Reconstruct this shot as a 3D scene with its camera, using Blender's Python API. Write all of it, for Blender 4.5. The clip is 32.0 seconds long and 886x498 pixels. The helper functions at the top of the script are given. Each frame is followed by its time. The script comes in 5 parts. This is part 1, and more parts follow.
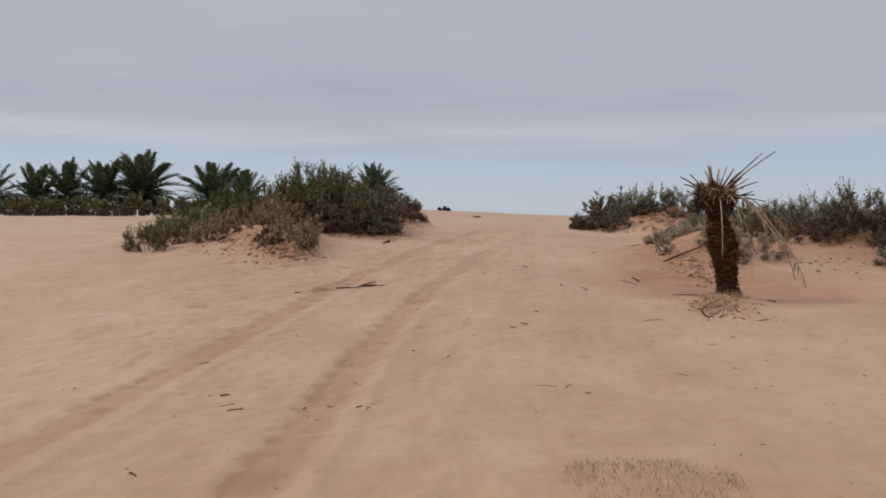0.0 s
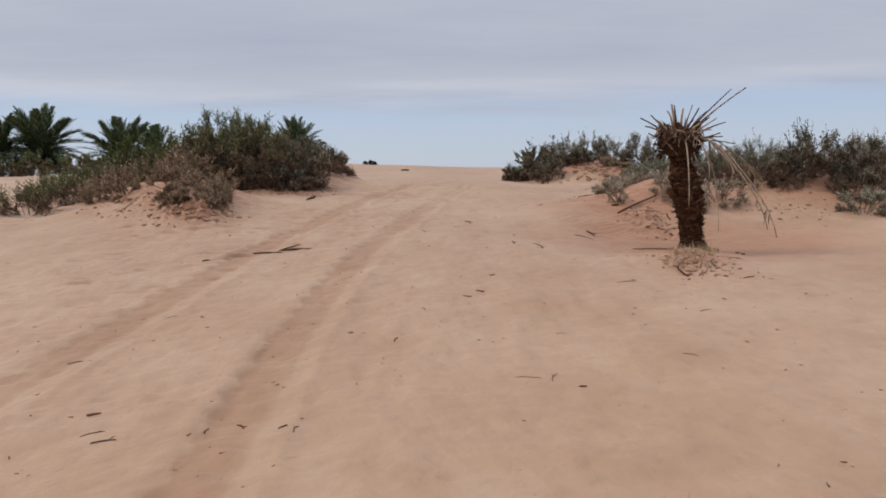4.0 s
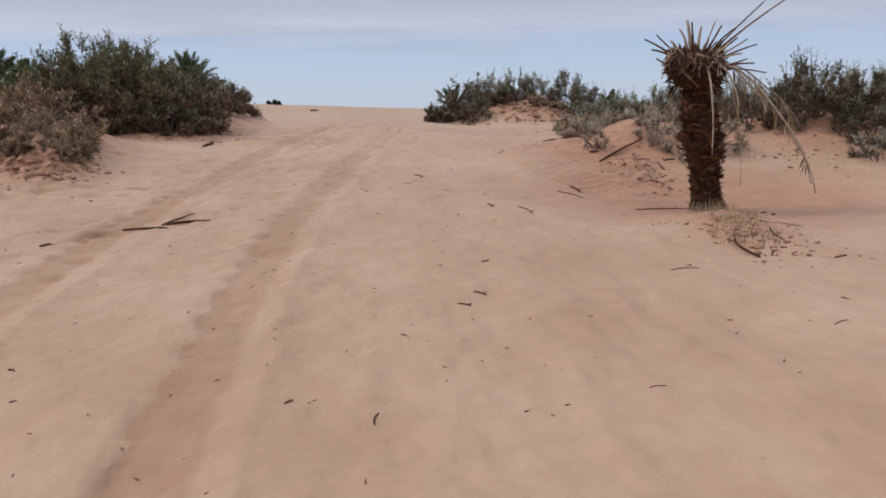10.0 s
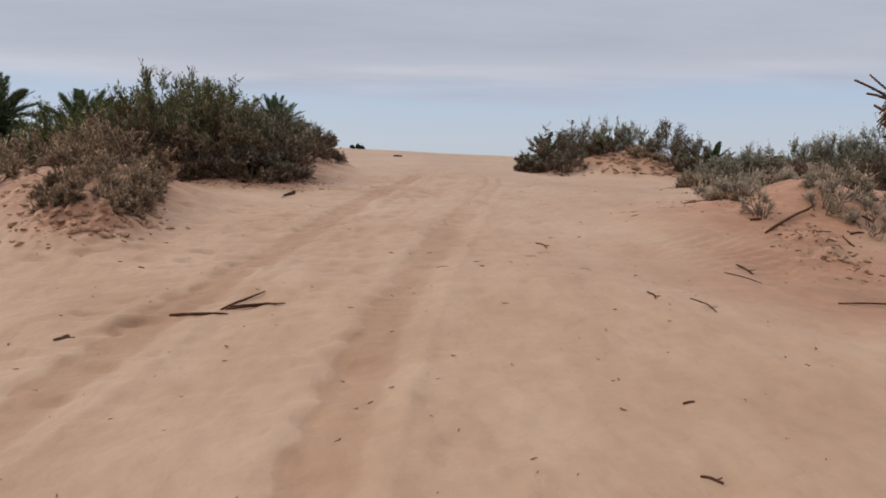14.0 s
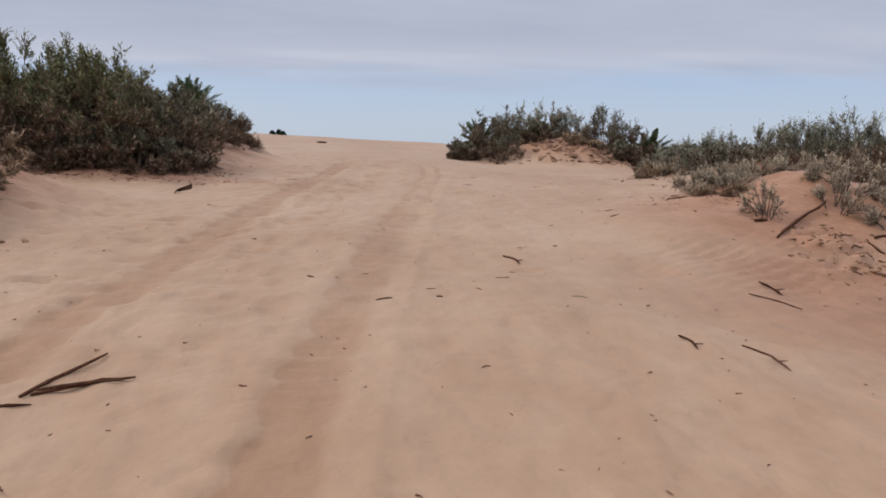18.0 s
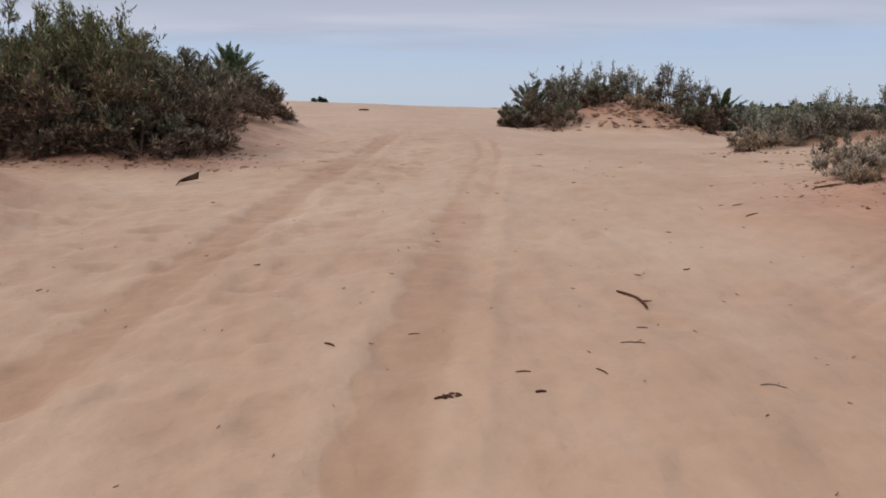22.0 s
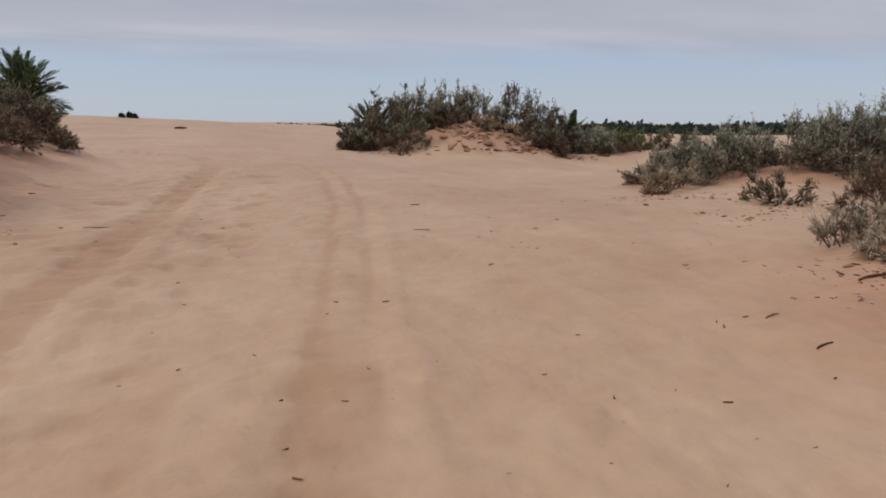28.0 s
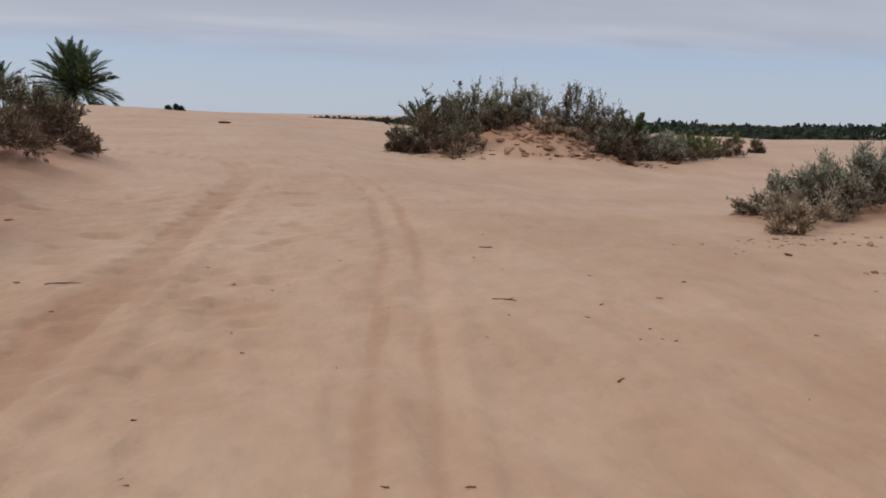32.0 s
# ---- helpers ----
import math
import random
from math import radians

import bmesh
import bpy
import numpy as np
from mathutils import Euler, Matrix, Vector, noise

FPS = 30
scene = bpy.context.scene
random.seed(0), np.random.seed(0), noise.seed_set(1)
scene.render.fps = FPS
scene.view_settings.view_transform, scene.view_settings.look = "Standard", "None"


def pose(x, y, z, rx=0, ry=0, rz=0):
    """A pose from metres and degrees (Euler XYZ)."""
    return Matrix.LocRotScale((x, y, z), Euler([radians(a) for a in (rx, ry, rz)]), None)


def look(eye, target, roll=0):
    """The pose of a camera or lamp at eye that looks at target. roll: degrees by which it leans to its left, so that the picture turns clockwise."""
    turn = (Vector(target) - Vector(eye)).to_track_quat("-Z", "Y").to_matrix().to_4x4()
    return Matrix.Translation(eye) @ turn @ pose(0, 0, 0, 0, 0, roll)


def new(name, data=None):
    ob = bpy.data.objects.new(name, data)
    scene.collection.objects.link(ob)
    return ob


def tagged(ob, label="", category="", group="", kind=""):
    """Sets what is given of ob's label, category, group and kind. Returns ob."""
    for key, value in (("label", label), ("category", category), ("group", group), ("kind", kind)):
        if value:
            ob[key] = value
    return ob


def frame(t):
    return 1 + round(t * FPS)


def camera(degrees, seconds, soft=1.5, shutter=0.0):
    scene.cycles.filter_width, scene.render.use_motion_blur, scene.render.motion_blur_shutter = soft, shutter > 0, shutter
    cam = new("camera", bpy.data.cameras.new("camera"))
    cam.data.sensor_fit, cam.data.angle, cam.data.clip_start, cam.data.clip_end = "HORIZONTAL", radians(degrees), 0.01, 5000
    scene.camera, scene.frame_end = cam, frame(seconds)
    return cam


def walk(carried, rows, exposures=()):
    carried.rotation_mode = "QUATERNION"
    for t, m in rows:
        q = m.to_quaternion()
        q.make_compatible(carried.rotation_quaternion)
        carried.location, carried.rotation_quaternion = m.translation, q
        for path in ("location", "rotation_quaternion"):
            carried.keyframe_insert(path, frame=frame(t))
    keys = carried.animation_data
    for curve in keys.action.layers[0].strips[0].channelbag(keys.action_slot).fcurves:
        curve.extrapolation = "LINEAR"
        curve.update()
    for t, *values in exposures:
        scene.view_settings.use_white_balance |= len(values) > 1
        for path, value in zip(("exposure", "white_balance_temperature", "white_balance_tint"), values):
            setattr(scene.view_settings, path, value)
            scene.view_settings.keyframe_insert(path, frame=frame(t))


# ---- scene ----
cam = camera(63.3, 32.0, soft=1.8)
METRES, EYE, TILT, LEAN, TURN = 16.484, 1.5, 3.2, 0.0, 0.0
ROWS = [
    (0.0, 0.0, 0.0, 0.0, 0.0, -6.6, -0.04),
    (0.5, -0.001, 0.0109, -0.0023, -2.55, -4.43, -0.7),
    (1.0, -0.0027, 0.0272, -0.0039, -4.63, -7.35, 0.42),
    (1.5, -0.0026, 0.0333, -0.0043, -5.35, -8.75, 0.22),
    (2.0, -0.0022, 0.0418, -0.0063, -4.92, -7.36, 1.06),
    (2.5, -0.0032, 0.055, -0.0076, -4.58, -10.14, -0.12),
    (4.5, -0.0111, 0.1189, -0.0126, -6.27, -10.32, 0.75),
    (5.0, -0.0135, 0.1352, -0.0132, -3.53, -11.1, 1.36),
    (5.5, -0.0177, 0.1515, -0.0165, -2.51, -13.16, -0.86),
    (6.0, -0.0197, 0.1685, -0.0169, -5.49, -14.27, 0.1),
    (6.5, -0.0224, 0.1795, -0.019, -7.73, -15.42, -0.5),
    (7.0, -0.0231, 0.1987, -0.022, -8.17, -16.18, 0.95),
    (7.5, -0.0236, 0.2117, -0.0194, -5.76, -16.23, 1.7),
    (8.0, -0.0242, 0.2264, -0.0213, -5.59, -17.88, -1.05),
    (8.5, -0.0247, 0.2422, -0.0232, -7.13, -14.71, -1.4),
    (9.0, -0.0235, 0.2573, -0.0233, -10.3, -15.88, -0.56),
    (9.5, -0.022, 0.2709, -0.0251, -13.57, -15.95, -0.68),
    (10.0, -0.0218, 0.2903, -0.027, -13.45, -14.88, 0.09),
    (10.5, -0.0213, 0.3029, -0.0248, -9.72, -13.08, -0.32),
    (11.0, -0.023, 0.3199, -0.0217, -7.88, -10.01, -0.49),
    (11.5, -0.0247, 0.3342, -0.0222, -9.83, -7.21, 0.5),
    (12.0, -0.0267, 0.3511, -0.0232, -10.56, -8.9, -0.41),
    (12.5, -0.03, 0.3668, -0.0244, -9.06, -7.49, 0.22),
    (13.0, -0.0282, 0.3872, -0.0268, -6.85, -9.46, 0.24),
    (13.5, -0.0302, 0.4051, -0.0303, -7.23, -11.34, -1.07),
    (15.5, -0.0296, 0.4716, -0.035, -7.55, -11.13, -0.02),
    (16.0, -0.0278, 0.4868, -0.0362, -6.97, -12.21, -0.84),
    (16.5, -0.0286, 0.5043, -0.04, -7.49, -12.02, -2.84),
    (17.0, -0.0263, 0.5177, -0.038, -11.62, -12.58, -1.99),
    (17.5, -0.0236, 0.5308, -0.0392, -12.48, -12.99, -2.99),
    (18.0, -0.0201, 0.5503, -0.0414, -13.15, -12.22, -1.49),
    (18.5, -0.0184, 0.563, -0.0411, -10.41, -14.36, -1.25),
    (19.0, -0.0176, 0.5823, -0.0439, -9.35, -15.63, -2.69),
    (19.5, -0.0164, 0.6005, -0.0445, -11.01, -19.96, -2.78),
    (20.0, -0.0145, 0.6139, -0.0425, -12.42, -18.6, -3.07),
    (20.5, -0.0122, 0.6282, -0.0432, -12.14, -16.28, -1.59),
    (21.0, -0.0074, 0.6481, -0.043, -11.86, -18.1, 1.8),
    (21.5, -0.0057, 0.6596, -0.0423, -9.95, -17.29, 0.01),
    (22.0, -0.0051, 0.6787, -0.0437, -9.76, -15.08, -0.21),
    (22.5, -0.0039, 0.6954, -0.0424, -10.53, -18.44, -0.43),
    (23.0, -0.0045, 0.7076, -0.0416, -13.28, -16.9, -1.6),
    (23.5, -0.0042, 0.7223, -0.0436, -13.13, -16.47, -1.56),
    (24.0, -0.002, 0.7432, -0.0439, -11.41, -19.85, 2.19),
    (24.5, -0.0026, 0.7546, -0.0422, -11.47, -17.98, 0.62),
    (26.5, 0.0048, 0.8163, -0.0428, -17.74, -17.67, -3.19),
    (27.0, 0.0117, 0.8346, -0.0409, -18.92, -18.38, -0.72),
    (27.5, 0.0158, 0.8447, -0.0382, -22.51, -14.06, -1.73),
    (28.0, 0.0208, 0.8623, -0.044, -22.98, -13.71, -1.57),
    (28.5, 0.0273, 0.8772, -0.0392, -26.66, -17.77, -3.53),
    (29.0, 0.0321, 0.8898, -0.0375, -30.98, -15.27, -4.62),
    (29.5, 0.0402, 0.9056, -0.0392, -31.15, -16.01, -3.2),
    (30.0, 0.0424, 0.9196, -0.0366, -27.6, -15.24, -2.83),
    (30.5, 0.0445, 0.9329, -0.0393, -25.19, -14.44, -3.66),
    (31.0, 0.0458, 0.9525, -0.0414, -20.32, -17.85, -3.09),
    (31.5, 0.0462, 0.9623, -0.0386, -20.0, -16.44, -2.57),
    (32.0, 0.0479, 0.9756, -0.0398, -19.22, -14.24, -2.43),
]
walk(cam, [(t, pose(0, 0, EYE, TILT, LEAN, TURN) @ pose(METRES * x, METRES * y, METRES * z, 90 + pitch, roll, yaw)) for t, x, y, z, yaw, pitch, roll in ROWS],
     exposures=(
    (0.0, -0.08, 7050, 10), (1.6, 0.05, 6760, 10), (5.0, 0.03, 6740, 10), (8.0, 0.03, 6420, 10), (9.0, 0.08, 6370, 10), (12.0, 0.03, 6890, 10), (13.0, 0.03, 6910, 10),
    (16.0, 0.05, 6710, 10), (20.0, 0.05, 6520, 10), (24.0, 0.03, 6580, 10), (26.0, -0.04, 6700, 10), (28.0, -0.10, 6860, 10), (30.0, -0.09, 6760, 10), (31.0, -0.10, 6880, 10), (32.0, -0.10, 6720, 10)))
import itertools

# ---- world, sun ----
def build_world():
    w = bpy.data.worlds.new("desert_sky")
    scene.world = w
    w.use_nodes = True
    nt = w.node_tree
    nt.nodes.clear()
    N, L = nt.nodes.new, nt.links.new
    out = N("ShaderNodeOutputWorld")
    sky = N("ShaderNodeTexSky")
    sky.sky_type = "NISHITA"
    sky.sun_disc = False
    sky.sun_elevation = radians(SUN_ELEV)
    sky.sun_rotation = radians(SUN_AZ)
    sky.air_density, sky.dust_density, sky.ozone_density = 1.0, 0.4, 2.0
    clear = N("ShaderNodeBackground")
    clear.inputs["Strength"].default_value = 1.0
    co = N("ShaderNodeTexCoord")
    sep = N("ShaderNodeSeparateXYZ")
    L(co.outputs["Generated"], sep.inputs[0])

    def op(kind, a, b=None, c=None):
        n = N("ShaderNodeMath")
        n.operation = kind
        for i, v in enumerate((a, b, c)):
            if v is None:
                continue
            if isinstance(v, (int, float)):
                n.inputs[i].default_value = v
            else:
                L(v, n.inputs[i])
        return n.outputs[0]

    up = op("MAXIMUM", sep.outputs["Z"], 0.0)
    # clean air between cloud and horizon: the physical sky, pulled towards the pale blue of a hazy day
    low = N("ShaderNodeValToRGB")
    low.color_ramp.elements[0].position, low.color_ramp.elements[1].position = 0.0, 0.12
    low.color_ramp.elements[0].color = (0.500, 0.592, 0.730, 1)
    low.color_ramp.elements[1].color = (0.370, 0.516, 0.782, 1)
    L(up, low.inputs[0])
    dim = N("ShaderNodeVectorMath")
    dim.operation = "SCALE"
    L(sky.outputs[0], dim.inputs[0])
    dim.inputs["Scale"].default_value = 0.08
    air = N("ShaderNodeMix")
    air.data_type = "RGBA"
    air.inputs[0].default_value = 0.85
    L(dim.outputs[0], air.inputs[6])
    L(low.outputs[0], air.inputs[7])
    L(air.outputs[2], clear.inputs["Color"])
    lift = op("ADD", up, 0.09)
    px, py = op("DIVIDE", sep.outputs["X"], lift), op("DIVIDE", sep.outputs["Y"], lift)
    comb = N("ShaderNodeCombineXYZ")
    L(op("MULTIPLY", px, 0.45), comb.inputs[0])
    L(op("MULTIPLY", py, 1.0), comb.inputs[1])

    def fbm(scale, detail, off, rough=0.55):
        m = N("ShaderNodeMapping")
        m.inputs["Location"].default_value = (off, off * 0.7, off * 0.3)
        L(comb.outputs[0], m.inputs["Vector"])
        n = N("ShaderNodeTexNoise")
        n.inputs["Scale"].default_value = scale
        n.inputs["Detail"].default_value = detail
        n.inputs["Roughness"].default_value = rough
        L(m.outputs[0], n.inputs["Vector"])
        return n.outputs["Fac"]

    streak, broad, fine = fbm(0.55, 4, 3.1), fbm(0.22, 3, 8.2), fbm(1.6, 5, 1.7, 0.6)
    edge = op("ADD", up, op("MULTIPLY", op("SUBTRACT", streak, 0.5), 0.085))
    mask = N("ShaderNodeMapRange")
    mask.interpolation_type = "SMOOTHSTEP"
    mask.inputs["From Min"].default_value, mask.inputs["From Max"].default_value = 0.050, 0.100
    L(edge, mask.inputs["Value"])
    cover = op("MAXIMUM", mask.outputs[0], op("MULTIPLY", fine, 0.22))
    ramp = N("ShaderNodeValToRGB")
    ramp.color_ramp.elements[0].position, ramp.color_ramp.elements[1].position = 0.30, 0.72
    ramp.color_ramp.elements[0].color = (0.388, 0.433, 0.551, 1)
    ramp.color_ramp.elements[1].color = (0.518, 0.554, 0.656, 1)
    L(op("ADD", op("MULTIPLY", broad, 0.55), op("MULTIPLY", fine, 0.45)), ramp.inputs[0])
    rise = op("SUBTRACT", op("ADD", up, op("MULTIPLY", op("SUBTRACT", fine, 0.5), 0.07)), 0.092)
    streak_band = op("POWER", 2.718, op("MULTIPLY", op("MULTIPLY", rise, rise), -3500.0))
    patchy = N("ShaderNodeMapRange")
    patchy.interpolation_type = "SMOOTHSTEP"
    patchy.inputs["From Min"].default_value, patchy.inputs["From Max"].default_value = 0.47, 0.62
    L(fbm(0.35, 3, 5.5), patchy.inputs["Value"])
    bright = N("ShaderNodeMix")
    bright.data_type = "RGBA"
    L(op("MULTIPLY", streak_band, op("MULTIPLY", patchy.outputs[0], 0.55)), bright.inputs[0])
    L(ramp.outputs[0], bright.inputs[6])
    bright.inputs[7].default_value = (0.615, 0.645, 0.745, 1)
    veil = N("ShaderNodeBackground")
    L(bright.outputs[2], veil.inputs["Color"])
    # an overcast sky is about three times brighter overhead than low down
    L(op("MULTIPLY_ADD", op("MAXIMUM", op("SUBTRACT", up, 0.35), 0.0), 3.0, 1.0), veil.inputs["Strength"])
    mix = N("ShaderNodeMixShader")
    L(cover, mix.inputs[0])
    L(clear.outputs[0], mix.inputs[1])
    L(veil.outputs[0], mix.inputs[2])
    L(mix.outputs[0], out.inputs["Surface"])


SUN_ELEV, SUN_AZ = 44.0, -62.0
build_world()
sun = new("sun", bpy.data.lights.new("sun", "SUN"))
sun.data.energy, sun.data.angle, sun.data.color = 1.5, radians(18), (1.0, 0.93, 0.84)
_a, _e = radians(SUN_AZ), radians(SUN_ELEV)
sun.matrix_world = look((math.sin(_a) * math.cos(_e) * 40, math.cos(_a) * math.cos(_e) * 40, math.sin(_e) * 40), (0, 0, 0))


# ---- materials ----
class Nodes:
    """A principled material and short ways to wire it."""

    def __init__(self, name, rough=0.9, spec=0.2):
        self.mat = bpy.data.materials.new(name)
        self.mat.use_nodes = True
        self.nt = self.mat.node_tree
        self.p = self.nt.nodes["Principled BSDF"]
        self.out = self.nt.nodes["Material Output"]
        self.p.inputs["Roughness"].default_value = rough
        self.p.inputs["Specular IOR Level"].default_value = spec

    def node(self, kind, **inputs):
        n = self.nt.nodes.new(kind)
        for k, v in inputs.items():
            self.put(v, n.inputs[k.replace("_", " ")])
        return n

    def put(self, v, socket):
        if isinstance(v, bpy.types.NodeSocket):
            self.nt.links.new(v, socket)
        else:
            socket.default_value = v

    def noise(self, scale, detail=3.0, rough=0.55, vector=None, stretch=None):
        if vector is None:
            vector = self.node("ShaderNodeTexCoord").outputs["Object"]
        if stretch:
            m = self.node("ShaderNodeMapping")
            m.inputs["Scale"].default_value = stretch
            self.put(vector, m.inputs["Vector"])
            vector = m.outputs[0]
        n = self.node("ShaderNodeTexNoise", Scale=scale, Detail=detail, Roughness=rough)
        self.put(vector, n.inputs["Vector"])
        return n.outputs["Fac"]

    def ramp(self, value, *stops):
        n = self.node("ShaderNodeValToRGB")
        e = n.color_ramp.elements
        while len(e) < len(stops):
            e.new(0.5)
        for el, (pos, col) in zip(e, stops):
            el.position, el.color = pos, (*col, 1)
        self.put(value, n.inputs[0])
        return n.outputs["Color"]

    def math(self, kind, a, b=0.0):
        n = self.node("ShaderNodeMath")
        n.operation = kind
        self.put(a, n.inputs[0])
        self.put(b, n.inputs[1])
        return n.outputs[0]

    def mix(self, fac, a, b, kind="MIX"):
        n = self.node("ShaderNodeMix")
        n.data_type, n.blend_type = "RGBA", kind
        self.put(fac, n.inputs[0])
        for v, i in ((a, 6), (b, 7)):
            self.put((*v, 1) if isinstance(v, tuple) else v, n.inputs[i])
        return n.outputs[2]

    def bump(self, height, strength=0.3, distance=0.01, normal=None):
        n = self.node("ShaderNodeBump", Strength=strength, Distance=distance)
        self.put(height, n.inputs["Height"])
        if normal is not None:
            self.put(normal, n.inputs["Normal"])
        return n.outputs[0]

    def colour(self, c):
        self.put((*c, 1) if isinstance(c, tuple) else c, self.p.inputs["Base Color"])

    def normal(self, n):
        self.put(n, self.p.inputs["Normal"])


def sand_material():
    m = Nodes("sand", 0.70, 0.25)
    m.p.inputs["Sheen Weight"].default_value, m.p.inputs["Sheen Roughness"].default_value = 0.15, 0.30
    m.p.inputs["Sheen Tint"].default_value = (1.0, 0.84, 0.72, 1)
    red = m.node("ShaderNodeAttribute")
    red.attribute_name = "red"
    worn = m.node("ShaderNodeAttribute")
    worn.attribute_name = "worn"
    broad, mid, grain = m.noise(0.35, 4), m.noise(3.0, 5, 0.6), m.noise(260, 2)
    streaks = m.noise(2.2, 4, 0.55, stretch=(1.0, 0.5, 1.0))
    pale = m.ramp(m.math("ADD", m.math("MULTIPLY", broad, 0.6), m.math("MULTIPLY", streaks, 0.4)),
                  (0.36, (0.322, 0.192, 0.112)), (0.50, (0.364, 0.228, 0.139)), (0.64, (0.404, 0.268, 0.172)))
    warm = m.ramp(mid, (0.3, (0.265, 0.122, 0.065)), (0.7, (0.36, 0.185, 0.105)))
    fac = m.math("MINIMUM", m.math("MAXIMUM", m.math("ADD", red.outputs["Fac"], m.math("MULTIPLY", m.math("SUBTRACT", mid, 0.5), 0.5)), 0.0), 1.0)
    col = m.mix(fac, pale, warm)
    # turned-up sand in the ruts and footprints: browner, with a ragged rim; the prints' wall shade is painted in
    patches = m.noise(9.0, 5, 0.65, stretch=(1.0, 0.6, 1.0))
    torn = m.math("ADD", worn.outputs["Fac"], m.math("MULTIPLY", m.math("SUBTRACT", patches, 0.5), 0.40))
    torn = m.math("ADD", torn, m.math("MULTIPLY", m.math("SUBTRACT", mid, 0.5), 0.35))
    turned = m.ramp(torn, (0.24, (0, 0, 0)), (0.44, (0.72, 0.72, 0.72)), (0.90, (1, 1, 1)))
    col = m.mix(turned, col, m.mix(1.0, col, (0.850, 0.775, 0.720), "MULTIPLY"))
    col = m.mix(1.0, col, m.ramp(patches, (0.32, (0.94, 0.93, 0.92)), (0.50, (1.0, 1.0, 1.0)), (0.68, (1.05, 1.05, 1.05))), "MULTIPLY")
    speck = m.ramp(grain, (0.30, (0.93, 0.92, 0.91)), (0.5, (1.0, 1.0, 1.0)), (0.72, (1.03, 1.03, 1.03)))
    m.colour(m.mix(1.0, col, speck, "MULTIPLY"))
    ledge = m.ramp(m.noise(6.0, 2, 0.5, stretch=(1.0, 0.8, 1.0)), (0.42, (0, 0, 0)), (0.60, (1, 1, 1)))
    scuff = m.ramp(m.noise(13.0, 2, 0.5), (0.50, (0, 0, 0)), (0.66, (1, 1, 1)))
    # small arched ledges, broken crust and scuffs
    wav = m.noise(3.4, 3, 0.5, stretch=(1.0, 1.5, 1.0))
    arch = m.ramp(m.math("FRACT", m.math("MULTIPLY", wav, 5.0)), (0.0, (0, 0, 0)), (0.80, (1, 1, 1)), (0.93, (0, 0, 0)))
    broken = m.ramp(m.noise(2.1, 3, 0.6), (0.46, (0, 0, 0)), (0.60, (1, 1, 1)))
    b = m.bump(m.noise(16, 6, 0.62), 0.15, 0.03)
    b = m.bump(m.math("MULTIPLY", arch, broken), 0.18, 0.014, b)
    b = m.bump(ledge, 0.26, 0.020, b)
    b = m.bump(scuff, 0.18, 0.010, b)
    b = m.bump(turned, 0.10, 0.012, b)
    b = m.bump(m.noise(60, 3, 0.6), 0.09, 0.004, b)
    m.normal(m.bump(grain, 0.10, 0.001, b))
    return m.mat


def leaf_material(name, dark, mid, light, dry=None, amount=0.0, through_light=0.25):
    """Small leaves: every leaf its own tone, with drier patches over the bush."""
    m = Nodes(name, 0.8, 0.12)
    geo = m.node("ShaderNodeNewGeometry")
    col = m.ramp(geo.outputs["Random Per Island"], (0.0, dark), (0.30, mid), (0.78, mid), (1.0, light))
    if dry:
        patch = m.noise(1.7, 3, 0.6)
        fac = m.math("MULTIPLY", m.ramp(patch, (0.42, (0, 0, 0)), (0.62, (1, 1, 1))), amount)
        col = m.mix(fac, col, dry)
    clump = m.ramp(m.noise(5.5, 3, 0.6), (0.34, (0.66, 0.64, 0.62)), (0.52, (1.0, 1.0, 1.0)), (0.68, (1.16, 1.16, 1.12)))
    col = m.mix(1.0, col, clump, "MULTIPLY")
    tip = m.node("ShaderNodeAttribute")
    tip.attribute_name = "young"
    col = m.mix(1.0, col, m.ramp(tip.outputs["Fac"], (0.0, (0.92, 0.91, 0.90)), (0.55, (1.0, 1.0, 1.0)), (1.0, (1.42, 1.45, 1.42))), "MULTIPLY")
    info = m.node("ShaderNodeObjectInfo")
    col = m.mix(m.math("MULTIPLY", info.outputs["Random"], 0.25), col, m.mix(1.0, col, (0.75, 0.72, 0.62), "MULTIPLY"))
    m.colour(col)
    tr = m.node("ShaderNodeBsdfTranslucent")
    m.put(col, tr.inputs["Color"])
    mx = m.node("ShaderNodeMixShader")
    mx.inputs[0].default_value = through_light
    m.nt.links.new(m.p.outputs[0], mx.inputs[1])
    m.nt.links.new(tr.outputs[0], mx.inputs[2])
    m.nt.links.new(mx.outputs[0], m.out.inputs["Surface"])
    return m.mat


def wood_material(name, a, b, scale=30.0, stretch=(1, 1, 0.12), bump=0.5, spread=0.0):
    m = Nodes(name, 0.9, 0.06)
    g = m.noise(scale, 5, 0.62, stretch=stretch)
    col = m.ramp(g, (0.3, a), (0.72, b))
    if spread:
        r = m.node("ShaderNodeObjectInfo").outputs["Random"]
        tone = m.ramp(r, (0.0, (1 - spread,) * 3), (1.0, (1 + spread,) * 3))
        col = m.mix(1.0, col, tone, "MULTIPLY")
    m.colour(col)
    m.normal(m.bump(g, bump, 0.006))
    return m.mat


